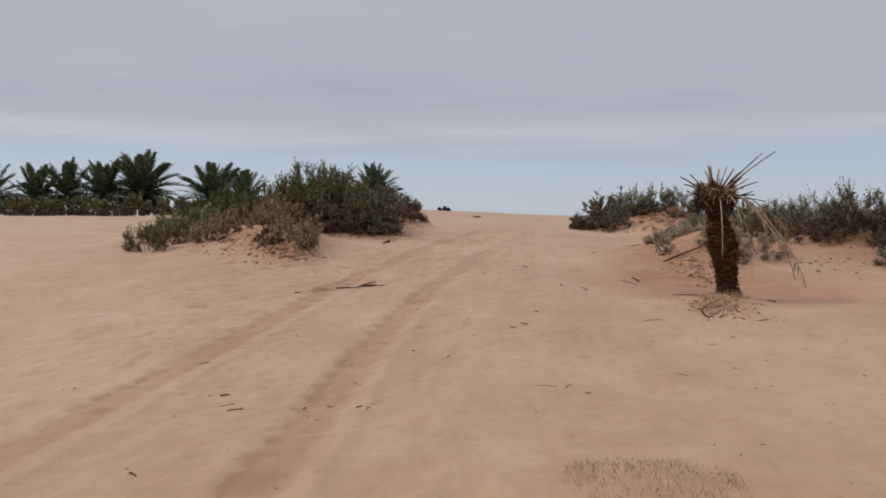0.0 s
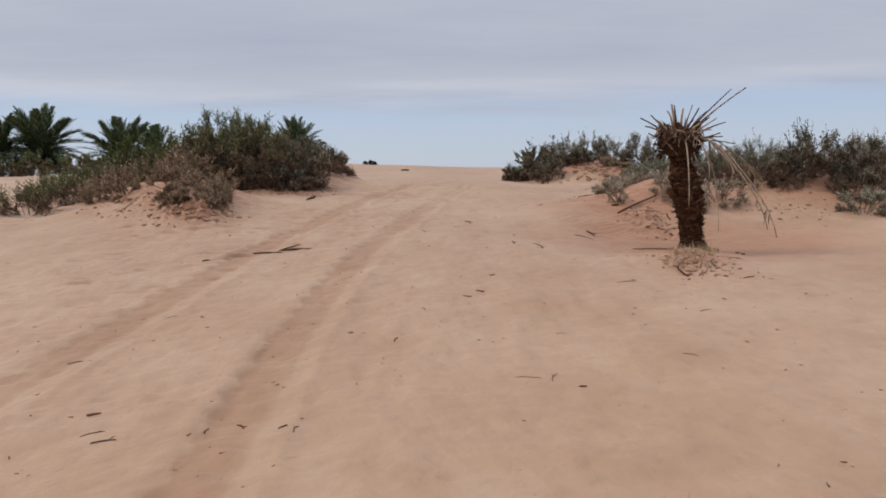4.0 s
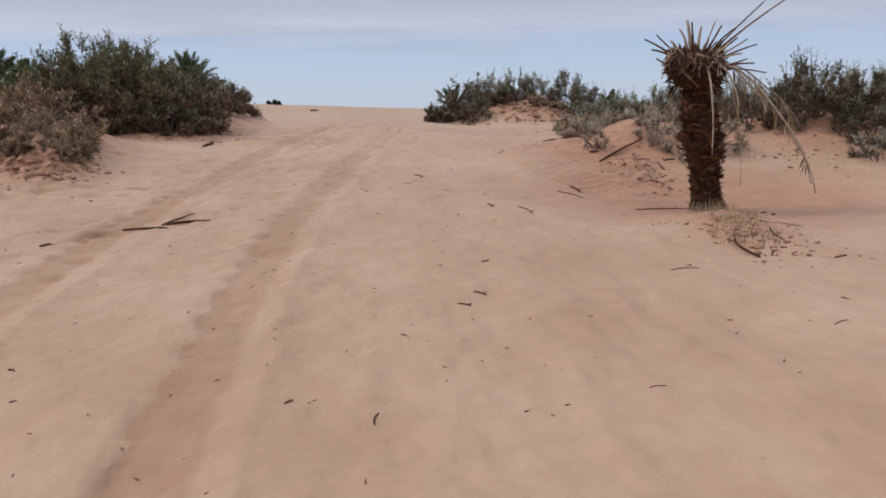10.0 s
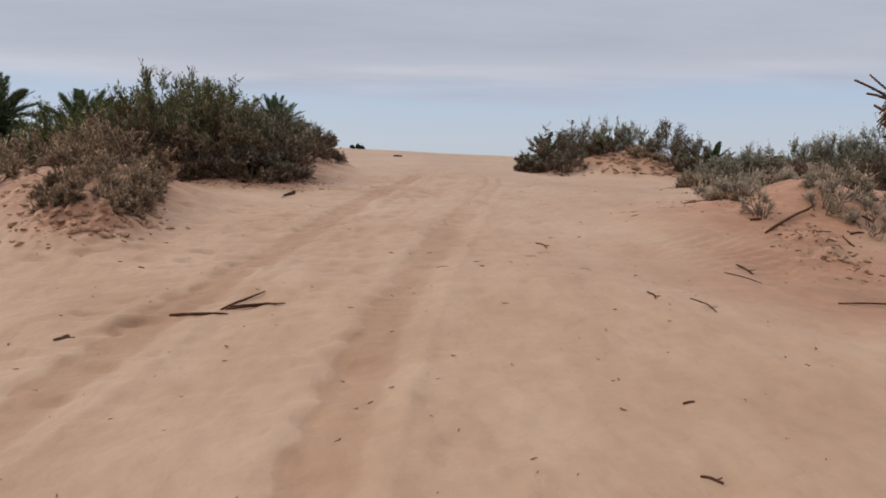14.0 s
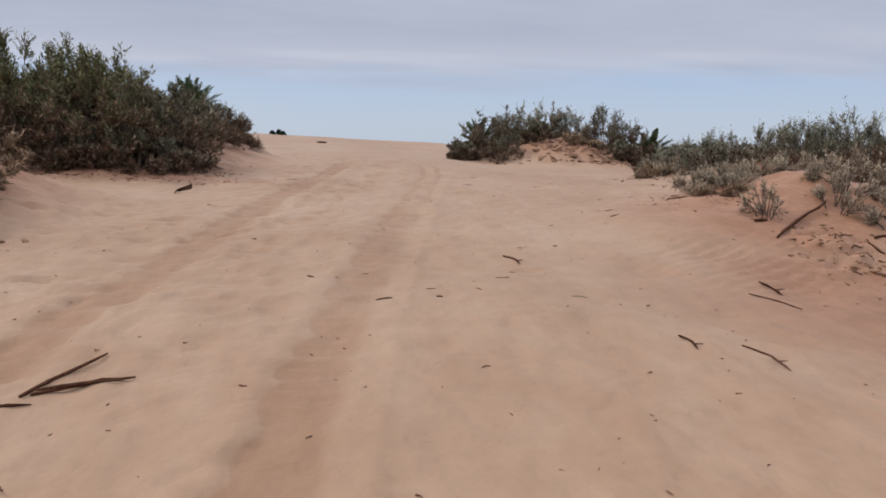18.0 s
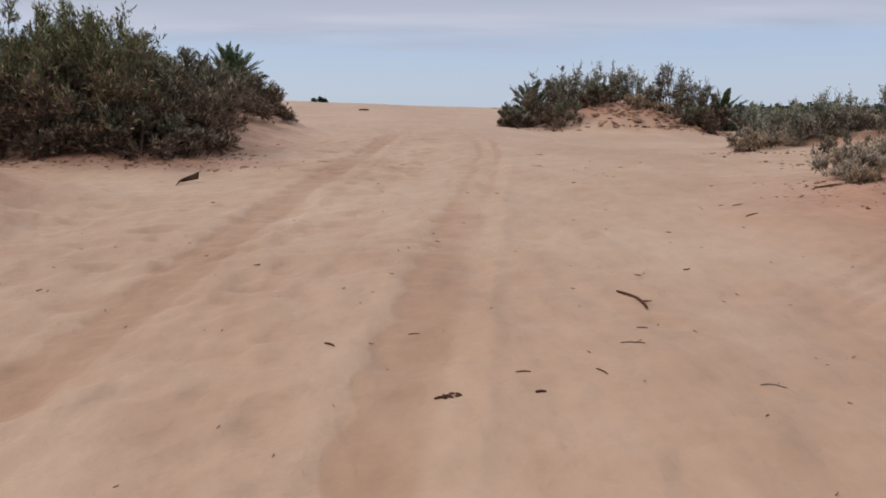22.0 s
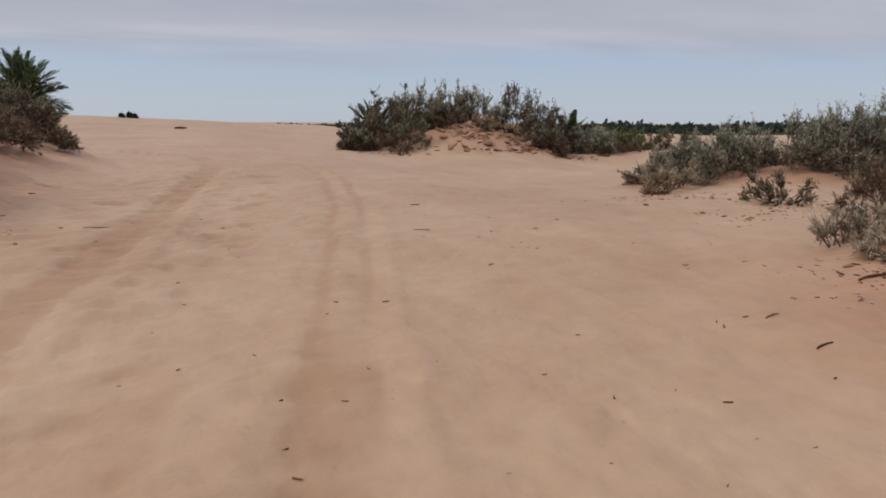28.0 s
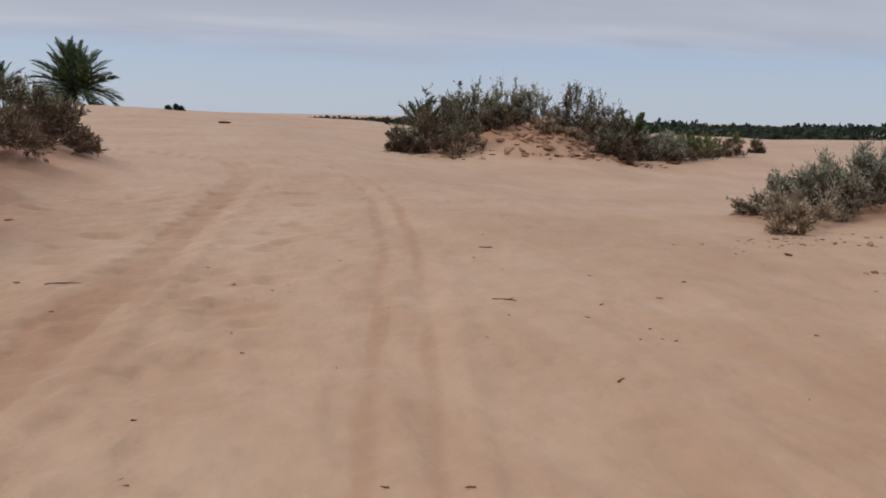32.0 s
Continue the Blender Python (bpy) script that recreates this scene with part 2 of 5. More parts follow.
SAND = sand_material()
LEAF_OLIVE = leaf_material("olive_leaf", (0.034, 0.039, 0.016), (0.122, 0.134, 0.060), (0.32, 0.33, 0.172), (0.205, 0.148, 0.087), 0.38)
LEAF_GREEN = leaf_material("green_leaf", (0.032, 0.042, 0.014), (0.098, 0.116, 0.044), (0.20, 0.215, 0.09))
LEAF_BROWN = leaf_material("dry_leaf", (0.075, 0.044, 0.029), (0.310, 0.209, 0.138), (0.58, 0.44, 0.31), (0.210, 0.168, 0.100), 0.38)
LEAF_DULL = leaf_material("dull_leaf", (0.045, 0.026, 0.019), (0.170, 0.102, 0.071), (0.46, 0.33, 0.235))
LEAF_GREY = leaf_material("grey_leaf", (0.125, 0.098, 0.070), (0.42, 0.350, 0.262), (0.66, 0.57, 0.45), (0.38, 0.255, 0.17), 0.55)
LEAF_SAGE = leaf_material("sage_leaf", (0.072, 0.076, 0.054), (0.295, 0.298, 0.222), (0.58, 0.57, 0.46), (0.31, 0.235, 0.165), 0.45)
LEAF_DUSK = leaf_material("dusky_leaf", (0.038, 0.038, 0.026), (0.136, 0.129, 0.086), (0.385, 0.365, 0.258), (0.205, 0.145, 0.10), 0.42)
LEAF_FAR = leaf_material("wood_leaf", (0.022, 0.034, 0.024), (0.046, 0.064, 0.046), (0.078, 0.098, 0.072))
FROND = leaf_material("palm_leaflet", (0.032, 0.048, 0.023), (0.090, 0.120, 0.060), (0.23, 0.26, 0.160), through_light=0.15)
TWIG = wood_material("twig_bark", (0.075, 0.048, 0.034), (0.19, 0.135, 0.10), 40)
STICK = wood_material("dead_stick", (0.032, 0.013, 0.008), (0.120, 0.052, 0.028), 50, spread=0.3)
PALE_STICK = wood_material("pale_dry_frond", (0.20, 0.135, 0.085), (0.48, 0.375, 0.27), 45, spread=0.2)
BARK = wood_material("palm_bark", (0.018, 0.009, 0.006), (0.085, 0.040, 0.022), 22, (1, 1, 0.5), 0.9)
LEAF_BASE = wood_material("palm_leaf_base", (0.026, 0.012, 0.007), (0.180, 0.094, 0.052), 28, (1, 1, 0.3), 0.8, 0.65)
FIBRE = wood_material("palm_fibre", (0.045, 0.025, 0.015), (0.22, 0.145, 0.095), 60, (1, 1, 0.15), 0.9)
FIBRE_DARK = wood_material("dark_fibre", (0.022, 0.011, 0.007), (0.13, 0.068, 0.038), 60, (1, 1, 0.15), 0.9)
STRAW = leaf_material("straw", (0.24, 0.165, 0.095), (0.38, 0.285, 0.175), (0.52, 0.42, 0.29))
CLOD = wood_material("sand_crust", (0.21, 0.110, 0.064), (0.40, 0.245, 0.155), 25, (1, 1, 1), 0.6)
LITTER = leaf_material("litter", (0.05, 0.021, 0.012), (0.14, 0.062, 0.034), (0.30, 0.155, 0.085), through_light=0.0)


# ---- mesh helpers ----
def quads(name, v, material, smooth=False, young=None):
    """A mesh of loose quads from an array of n x 4 x 3; young: how far out on its twig each quad sits."""
    v = np.asarray(v, dtype=np.float32).reshape(-1, 4, 3)
    n = len(v)
    me = bpy.data.meshes.new(name)
    me.vertices.add(4 * n)
    me.vertices.foreach_set("co", v.ravel())
    me.loops.add(4 * n)
    me.loops.foreach_set("vertex_index", np.arange(4 * n, dtype=np.int32))
    me.polygons.add(n)
    me.polygons.foreach_set("loop_start", np.arange(0, 4 * n, 4, dtype=np.int32))
    if smooth:
        me.polygons.foreach_set("use_smooth", np.ones(n, dtype=bool))
    me.update(calc_edges=True)
    if young is not None:
        at = me.attributes.new("young", "FLOAT", "POINT")
        at.data.foreach_set("value", np.repeat(np.asarray(young, np.float32), 4))
    me.materials.append(material)
    return me


def indexed(name, verts, faces, material, smooth=True):
    me = bpy.data.meshes.new(name)
    me.from_pydata([tuple(p) for p in verts], [], [tuple(f) for f in faces])
    if smooth:
        me.polygons.foreach_set("use_smooth", np.ones(len(me.polygons), dtype=bool))
    me.update()
    me.materials.append(material)
    return me


def put_part(name, me, parent, label="", m=None):
    ob = new(name, me)
    ob.parent = parent
    if m is not None:
        ob.matrix_basis = m
    return tagged(ob, label) if label else ob


def holder(name, x, y, z, label, category, group="", turn=0.0, size=1.0):
    ob = new(name)
    ob.empty_display_size = 0.2
    ob.matrix_basis = pose(x, y, z, 0, 0, turn) @ Matrix.Scale(size, 4)
    return tagged(ob, label, category, group)


def unit(a):
    return a / np.maximum(np.linalg.norm(a, axis=-1, keepdims=True), 1e-9)


def leaf_quads(rng, p, d, length, width):
    """Pointed leaves at p along d, each turned at random about its own line."""
    n = len(p)
    d = unit(d)
    s = unit(np.cross(d, rng.normal(size=(n, 3))))
    nrm = np.cross(d, s)
    l = (length * rng.uniform(0.6, 1.35, n))[:, None]
    w = (width * rng.uniform(0.6, 1.3, n))[:, None]
    mid = p + d * l * 0.45 + nrm * l * 0.06
    return np.stack([p, mid + s * w * 0.5, p + d * l, mid - s * w * 0.5], 1)


def tube_quads(paths, r0, r1, sides=3):
    """Tapered tubes along paths (n, k, 3)."""
    n, k, _ = paths.shape
    tan = unit(np.gradient(paths, axis=1))
    ref = np.where(np.abs(tan[..., 2:3]) > 0.9, np.array([1.0, 0, 0]), np.array([0, 0, 1.0]))
    a = unit(np.cross(tan, ref))
    b = np.cross(tan, a)
    r0, r1 = np.broadcast_to(r0, n), np.broadcast_to(r1, n)
    rad = r0[:, None] + (r1 - r0)[:, None] * np.linspace(0, 1, k)[None]
    ang = np.linspace(0, 2 * np.pi, sides, endpoint=False)
    ring = paths[:, :, None] + rad[..., None, None] * (a[:, :, None] * np.cos(ang)[:, None] + b[:, :, None] * np.sin(ang)[:, None])
    nxt = np.roll(ring, -1, axis=2)
    q = np.stack([ring[:, :-1], nxt[:, :-1], nxt[:, 1:], ring[:, 1:]], axis=-2)
    return q.reshape(-1, 4, 3)


def tube_mesh(name, pts, radii, material, sides=7, caps=True, rough=0.0, rng=None):
    """One closed tube along points with a radius each."""
    pts = np.asarray(pts, float)
    k = len(pts)
    tan = unit(np.gradient(pts, axis=0))
    ref = np.array([1.0, 0.2, 0]) if abs(tan[k // 2][2]) > 0.7 else np.array([0, 0.1, 1.0])
    a = unit(np.cross(tan, ref))
    b = np.cross(tan, a)
    ang = np.linspace(0, 2 * np.pi, sides, endpoint=False)
    rad = np.asarray(radii)[:, None] * np.ones((k, sides))
    if rough:
        rad = rad * (1 + rough * rng.normal(size=(k, sides)))
    v = (pts[:, None] + rad[..., None] * (a[:, None] * np.cos(ang)[:, None] + b[:, None] * np.sin(ang)[:, None])).reshape(-1, 3)
    f = []
    for i in range(k - 1):
        for j in range(sides):
            f.append((i * sides + j, i * sides + (j + 1) % sides, (i + 1) * sides + (j + 1) % sides, (i + 1) * sides + j))
    if caps:
        f += [tuple(range(sides - 1, -1, -1)), tuple(range((k - 1) * sides, k * sides))]
    return indexed(name, v, f, material, smooth=sides > 5)


# ---- smooth noise on arrays ----
_rg = np.random.default_rng(7)
LATTICE = _rg.random((256, 256))


def value_noise(x, y):
    xi, yi = np.floor(x).astype(int), np.floor(y).astype(int)
    fx, fy = x - xi, y - yi
    fx, fy = fx * fx * fx * (fx * (fx * 6 - 15) + 10), fy * fy * fy * (fy * (fy * 6 - 15) + 10)
    a, b = LATTICE[xi % 256, yi % 256], LATTICE[(xi + 1) % 256, yi % 256]
    c, d = LATTICE[xi % 256, (yi + 1) % 256], LATTICE[(xi + 1) % 256, (yi + 1) % 256]
    return (a + (b - a) * fx) + ((c + (d - c) * fx) - (a + (b - a) * fx)) * fy - 0.5


def sstep(a, b, t):
    t = np.clip((t - a) / (b - a), 0, 1)
    return t * t * (3 - 2 * t)


# ---- the ground's form ----
PROFILE_Y = (-4000, -80, -20, -6, 0, 4, 7, 10, 13, 17, 22, 30, 40, 52, 68, 74, 95, 140, 250, 4000)
PROFILE_Z = (0.8, 0.6, 0.35, 0.10, 0.0, -0.17, -0.25, -0.13, 0.12, 0.40, 0.56, 0.60, 0.62, 0.68, 1.0, 0.92, -0.4, -4.0, -7.0, -7.0)
_py = np.arange(-100, 300, 0.25)
_pz = np.convolve(np.pad(np.interp(_py, PROFILE_Y, PROFILE_Z), 8, mode="edge"), np.ones(17) / 17, "valid")

# mounds: x, y, half-widths, turn in degrees, height, how steep the flank is, how red the sand
MOUNDS = (
    (-4.5, 17.9, 1.75, 1.7, 15, 0.55, 3.0, 0.85),
    (-3.85, 16.2, 0.85, 1.15, 8, 0.28, 2.0, 0.75),
    (-3.4, 15.2, 0.58, 0.48, 0, 0.24, 2.0, 0.95),
    (-3.4, 23.6, 2.3, 2.4, 0, 0.38, 3.0, 0.85),
    (-2.9, 21.25, 1.7, 0.55, 0, 0.12, 2.0, 0.95),
    (-3.1, 28.4, 2.3, 4.0, 0, 0.64, 3.0, 0.95),
    (-7.6, 20.8, 1.0, 5.0, -4, 0.22, 2.0, 0.30),
    (4.62, 11.75, 1.25, 0.55, 65, 0.09, 2.0, 0.75),
    (5.5, 13.4, 2.3, 1.7, 0, -0.38, 2.0, 0.80),
    (6.4, 16.8, 1.9, 1.35, 0, 0.42, 2.0, 0.92),
    (10.1, 22.3, 3.0, 1.2, -28, 0.30, 3.0, 0.9),
    (9.9, 16.7, 1.9, 1.6, 10, 0.50, 3.0, 0.95),
    (14.0, 18.5, 2.5, 2.2, 0, 0.6, 2.0, 0.6),
    (12.6, 40.4, 3.1, 3.4, 0, 1.27, 3.0, 0.95),
    (19.5, 38.5, 4.0, 2.6, 0, 0.30, 2.0, 0.3),
    (42.0, 62.0, 14.0, 8.0, -35, 1.05, 2.0, 0.1),
    (5.3, 16.2, 1.4, 1.3, 0, 0.0, 2.0, 0.92),
    # red sand in a scour; the hollow's shade is put into the tint too
    (4.75, 14.65, 1.1, 0.55, -10, -0.06, 2.0, 0.90),
    (1.27, 4.15, 0.75, 0.42, 0, 0.08, 2.0, 0.42),
)


def mound_field(x, y):
    h, r = np.zeros_like(x), np.zeros_like(x)
    for cx, cy, a, b, turn, top, p, tint in MOUNDS:
        c, s = math.cos(radians(turn)), math.sin(radians(turn))
        wob = 1 + 0.22 * value_noise(x * 0.9 + cx, y * 0.9 + cy) + 0.14 * value_noise(x * 2.3 + cy, y * 2.3)
        u, v = ((x - cx) * c + (y - cy) * s) / a, (-(x - cx) * s + (y - cy) * c) / b
        g = np.exp(-np.power(np.sqrt(u * u + v * v) * wob, p))
        h += top * g
        r = np.maximum(r, tint * np.clip(g * 1.6, 0, 1))
    return h, r


def big_form(x, y):
    z = np.interp(y, _py, _pz)
    z = z - 0.57 * sstep(3.2, 9.0, x) * sstep(20.5, 28, y) * (1 - sstep(60, 75, y))
    z = z - 0.36 * sstep(10.5, 15, x) * sstep(28, 35, y) * (1 - sstep(43, 56, y))
    crest = np.interp(x, (-40, -14, -7, -2, 3, 13, 26, 60), (-0.45, -0.45, 0.35, 0.22, 0.0, -0.35, -1.6, -1.6))
    z = z + crest * sstep(44, 64, y)
    # the plain falls away beyond the near dunes
    z = z - 0.0125 * np.clip(np.hypot(x, y) - 300, 0, None)
    z = z + 0.16 * value_noise(x * 0.11 + 3, y * 0.11) * sstep(3, 10, np.abs(x)) + 0.10 * value_noise(x * 0.33, y * 0.33 + 9) * sstep(1.5, 6, np.abs(x - 0.5))
    return z


TRACK_RIGHT = ((-6.0, -40.0), (-2.9, -14.0), (-1.95, -5.0), (-1.5, 0.0), (-1.2, 3.0), (-1.05, 5.6), (-0.98, 7.5), (-0.66, 10.3), (-0.3, 12.1), (0.12, 13.8), (0.88, 16.6), (1.37, 18.3),
               (2.25, 21.2), (3.05, 25.0), (3.32, 27.2), (3.40, 29.3), (3.25, 31.4), (2.85, 33.5), (1.75, 36.4), (-1.4, 40.6), (-6.0, 44.6), (-12.0, 48.5))
TRACK_LEFT = ((-7.8, -40.0), (-4.8, -14.0), (-3.85, -5.0), (-3.4, 1.0), (-3.0, 4.0), (-2.9, 6.2), (-2.78, 8.25), (-2.35, 10.6), (-1.95, 12.5), (-1.42, 14.4), (-0.85, 16.5), (-0.4, 18.4),
              (0.1, 20.2), (0.9, 24.0), (1.55, 27.3), (1.7, 29.5), (1.1, 31.6), (-0.4, 34.0), (-3.0, 38.0), (-9.0, 43.0))


def smooth_line(pts, step=0.05):
    p = np.asarray(pts, float)
    seg = np.r_[0, np.cumsum(np.linalg.norm(np.diff(p, axis=0), axis=1))]
    s = np.arange(0, seg[-1], step)
    q = np.stack([np.interp(s, seg, p[:, i]) for i in (0, 1)], 1)
    k = np.ones(41) / 41
    pad = np.pad(q, ((20, 20), (0, 0)), mode="edge")
    return np.stack([np.convolve(pad[:, i], k, "valid") for i in (0, 1)], 1)


def spaced(lo, hi, near_lo, near_hi, step, growth, far_step):
    """Coordinates with an even step between near_lo and near_hi that widens outwards."""
    mid = list(np.arange(near_lo, near_hi + step / 2, step))
    up, d = [mid[-1]], step
    while up[-1] < hi:
        d = min(d * growth, max(far_step, 0.09 * abs(up[-1] - near_hi)))
        up.append(up[-1] + d)
    dn, d = [mid[0]], step
    while dn[-1] > lo:
        d = min(d * growth, max(far_step, 0.09 * abs(dn[-1] - near_lo)))
        dn.append(dn[-1] - d)
    return np.array(dn[:0:-1] + mid + up[1:])


GX = spaced(-3500, 3500, -4.4, 5.2, 0.036, 1.09, 0.35)
GY = spaced(-3000, 3500, 3.2, 26.0, 0.036, 1.07, 0.25)


def build_ground():
    X, Y = np.meshgrid(GX, GY, indexing="ij")
    rng = np.random.default_rng(11)
    Z = big_form(X, Y)
    mh, red = mound_field(X, Y)
    Z = Z + mh
    near = np.exp(-np.maximum(0, np.hypot(X - 1, Y - 14) - 14) / 14)
    Z += near * (0.060 * value_noise(X * 0.8 + 5, Y * 0.8) + 0.034 * value_noise(X * 2.1, Y * 2.1 + 4) + 0.016 * value_noise(X * 5.2 + 1, Y * 4.4)
                 + 0.0085 * value_noise(X * 12.5, Y * 11.0))
    # shallow overlapping hoof and foot dents over the whole slope
    wx, wy = X + 0.12 * value_noise(X * 3 + 50, Y * 3), Y + 0.12 * value_noise(X * 3, Y * 3 + 60)
    where = 0.5 + sstep(-0.25, 0.15, value_noise(X * 0.8 + 70, Y * 0.8))
    small = np.minimum(value_noise(wx * 5.5, wy * 5.0), 0) + 0.6 * np.minimum(value_noise(wx * 9.0 + 8, wy * 8.0), 0)
    Z += near * (0.011 + 0.015 * (1 - sstep(-0.3, 1.6, X - 0.13 * (Y - 10)))) * small * where
    # low wind-combed ridges that run along the track
    comb = 1 - 2 * np.abs(value_noise((X - 0.12 * Y) * 2.6 + 0.5 * value_noise(X * 1.3, Y * 1.3), Y * 0.75 + 17))
    comb += 0.5 * (1 - 2 * np.abs(value_noise((X - 0.05 * Y) * 5.5 + 3, Y * 1.6 + 0.6 * value_noise(X * 2, Y * 2))))
    Z += near * 0.020 * (1 - 0.5 * sstep(15, 19, Y)) * (comb - 0.9) * sstep(-0.2, 0.25, value_noise(X * 0.55 + 90, Y * 0.4)) * (1 - sstep(2.0, 4.5, X - 0.1 * Y))
    worn_shade = np.zeros_like(X)
    rough = np.clip(mh * 2.2, 0, 1)
    shelf = value_noise(X * 2.4 + 61, Y * 2.4) * 3.0 + 0.8 * value_noise(X * 6 + 4, Y * 6)
    shelf = (np.floor(shelf) + sstep(0.25, 0.75, shelf - np.floor(shelf))) / 3.0
    Z += near * rough * (0.09 * value_noise(X * 2.8 + 30, Y * 2.8) + 0.05 * value_noise(X * 7 + 2, Y * 7) + 0.11 * shelf)
    tongue = np.exp(-((X + 3.35) / 0.55) ** 2 - ((Y - 15.35) / 0.60) ** 2) + 0.7 * np.exp(-((X + 4.4) / 0.7) ** 2 - ((Y - 16.2) / 0.4) ** 2) + 0.6 * np.exp(-((X - 5.2) / 0.5) ** 2 - ((Y - 15.2) / 0.5) ** 2)
    tongue += 0.8 * np.exp(-((X - 4.5) / 0.35) ** 2 - ((Y - 11.7) / 0.5) ** 2)
    Z += tongue * (0.30 * np.abs(value_noise(X * 4.1 + 5, Y * 4.6)) + 0.20 * np.abs(value_noise(X * 8.5, Y * 8.5 + 3)) - 0.06)
    far = np.clip(mh * 1.6, 0, 1) * sstep(34, 36, Y) * (1 - sstep(46, 50, Y))
    Z += far * (0.30 * value_noise(X * 0.9 + 12, Y * 0.9) + 0.10 * value_noise(X * 2.2, Y * 2.2 + 8))
    # wind ripples in the hollow beside the trunk
    patch = np.exp(-((X - 3.8) / 0.8) ** 2 - ((Y - 14.95) / 0.6) ** 2) + 0.25 * np.exp(-((X - 4.4) / 1.5) ** 2 - ((Y - 14.6) / 1.0) ** 2)
    Z += 0.011 * patch * np.sin((Y * 1.0 - X * 0.45) * 46 + 5 * value_noise(X * 1.6, Y * 1.6))
    # wheel ruts
    for line, single in ((TRACK_RIGHT, 15.0), (TRACK_LEFT, 26.0)):
        ln = smooth_line(line)
        D = np.full(X.shape, 9.0)
        S = np.zeros(X.shape)
        side = unit(np.stack([-np.gradient(ln[:, 1]), np.gradient(ln[:, 0])], 1))
        for i, (cx, cy) in enumerate(ln):
            i0, i1 = np.searchsorted(GX, (cx - 0.8, cx + 0.8))
            j0, j1 = np.searchsorted(GY, (cy - 0.8, cy + 0.8))
            dx, dy = X[i0:i1, j0:j1] - cx, Y[i0:i1, j0:j1] - cy
            d = np.hypot(dx, dy)
            cur = D[i0:i1, j0:j1]
            w = d < np.abs(cur)
            cur[w] = np.where(dx * side[i, 0] + dy * side[i, 1] > 0, d, -d)[w]
            S[i0:i1, j0:j1][w] = i * 0.05
        D += 0.06 * value_noise(X * 1.8 + 9, Y * 1.8)
        lobe = np.abs(np.sin(np.pi * S / (0.46 if single < 18 else 0.38) + 2.2 * value_noise(X * 1.2 + 44, Y * 1.2)))
        worn = 0.8 + 0.9 * value_noise(X * 0.9, Y * 0.9 + 20) + 0.6 * value_noise(X * 3.3, Y * 3.3)
        two = sstep(single - 1.5, single + 5, Y + 1.2 * value_noise(X * 1.1 + 33, Y * 1.1))
        sharp = 1 / (1 + np.exp(-(0.135 + 0.065 * lobe - D) / 0.016))
        soft = 1 / (1 + np.exp(-(0.17 + D) / (0.050 if single < 18 else 0.028)))
        floor_ = sharp * soft
        lines = np.exp(-((np.abs(D + 0.05) - 0.145) / 0.068) ** 2)
        pair = -0.50 * lines * (1 + 1.2 * value_noise(X * 2.6 + 7, Y * 2.6))
        rim = 0.35 * np.exp(-np.abs(D - 0.27) / 0.055) + 0.80 * np.exp(-np.abs(D + 0.38 + 0.05 * value_noise(X * 2.2, Y * 2.2)) / 0.060)
        fade = 1 - 0.35 * sstep(26, 44, Y)
        Z += (0.036 * worn * (-floor_ * (0.65 + 0.45 * lobe) * (1 - two) + pair * (0.6 + 0.5 * lobe) * two) + 0.030 * rim * (1 - sstep(single + 3, single + 9, Y))) * fade * (1 - 0.35 * sstep(single + 4, single + 10, Y))
        Z += 0.003 * np.exp(-(D / 0.17) ** 4) * np.sin(S * 42 + 3 * value_noise(X * 3, Y * 3)) * fade
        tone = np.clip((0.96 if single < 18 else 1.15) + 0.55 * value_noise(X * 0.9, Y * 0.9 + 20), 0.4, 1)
        worn_shade = np.maximum(worn_shade, tone * (floor_ * (0.72 + 0.28 * lobe) * (1 - two) + np.clip((0.50 if single < 18 else 0.66) + 1.1 * value_noise(X * 1.3 + 15, Y * 1.3), 0.15, 0.85) * lines * two) * (1 - 0.12 * sstep(20, 34, Y)))
    # trampled sand between and beside the ruts
    right_x = np.interp(Y, [p[1] for p in TRACK_RIGHT[:16]], [p[0] for p in TRACK_RIGHT[:16]])
    zone = sstep(9, 14, Y) * (1 - sstep(30, 36, Y)) * sstep(-4.6, -2.6, X - right_x) * (1 - sstep(-0.75, -0.35, X - right_x))
    warp = 0.5 * value_noise(X * 1.1 + 3, Y * 1.1)
    # the far wall of each dent is the steep one
    lead = 0.20 * value_noise(X * 2.9 + warp, Y * 4.2 + 11 + warp)
    dents = np.minimum(value_noise(X * 2.9 + warp, (Y + lead) * 4.2 + 11 + warp) + 0.02, 0) + 0.7 * np.minimum(value_noise(X * 5.6 + 5, (Y + lead) * 7.4 + warp), 0)
    Z += 0.029 * zone * dents * (1 - 0.75 * sstep(17.0, 20.5, Y))
    # sand tone gets browner with the depth of the dent
    worn_shade = np.maximum(worn_shade, zone * np.clip(-dents * 1.2, 0, 0.32))
    Z += 0.018 * (1 - zone) * near * np.minimum(value_noise(X * 2.0 + 40 + warp, Y * 3.4), 0) * sstep(-0.1, 0.25, value_noise(X * 0.5 + 6, Y * 0.5))
    # footprints and scuffs
    marks = []
    for k in range(4):
        ox, ph = rng.uniform(-0.75, 0.75), rng.uniform(0, 1)
        for i in range(26):
            yy = 13.5 + ph + i * 0.66 + rng.normal(0, 0.08)
            xx = np.interp(yy, [13.5, 18, 22, 27, 31], [-0.75, 0.5, 1.25, 2.4, 2.5]) + ox + (0.13 if i % 2 else -0.13) + rng.normal(0, 0.07)
            marks.append((xx, yy, rng.uniform(0.09, 0.17), rng.uniform(0.07, 0.13), rng.normal(-0.2, 0.35), rng.uniform(0.007, 0.018)))
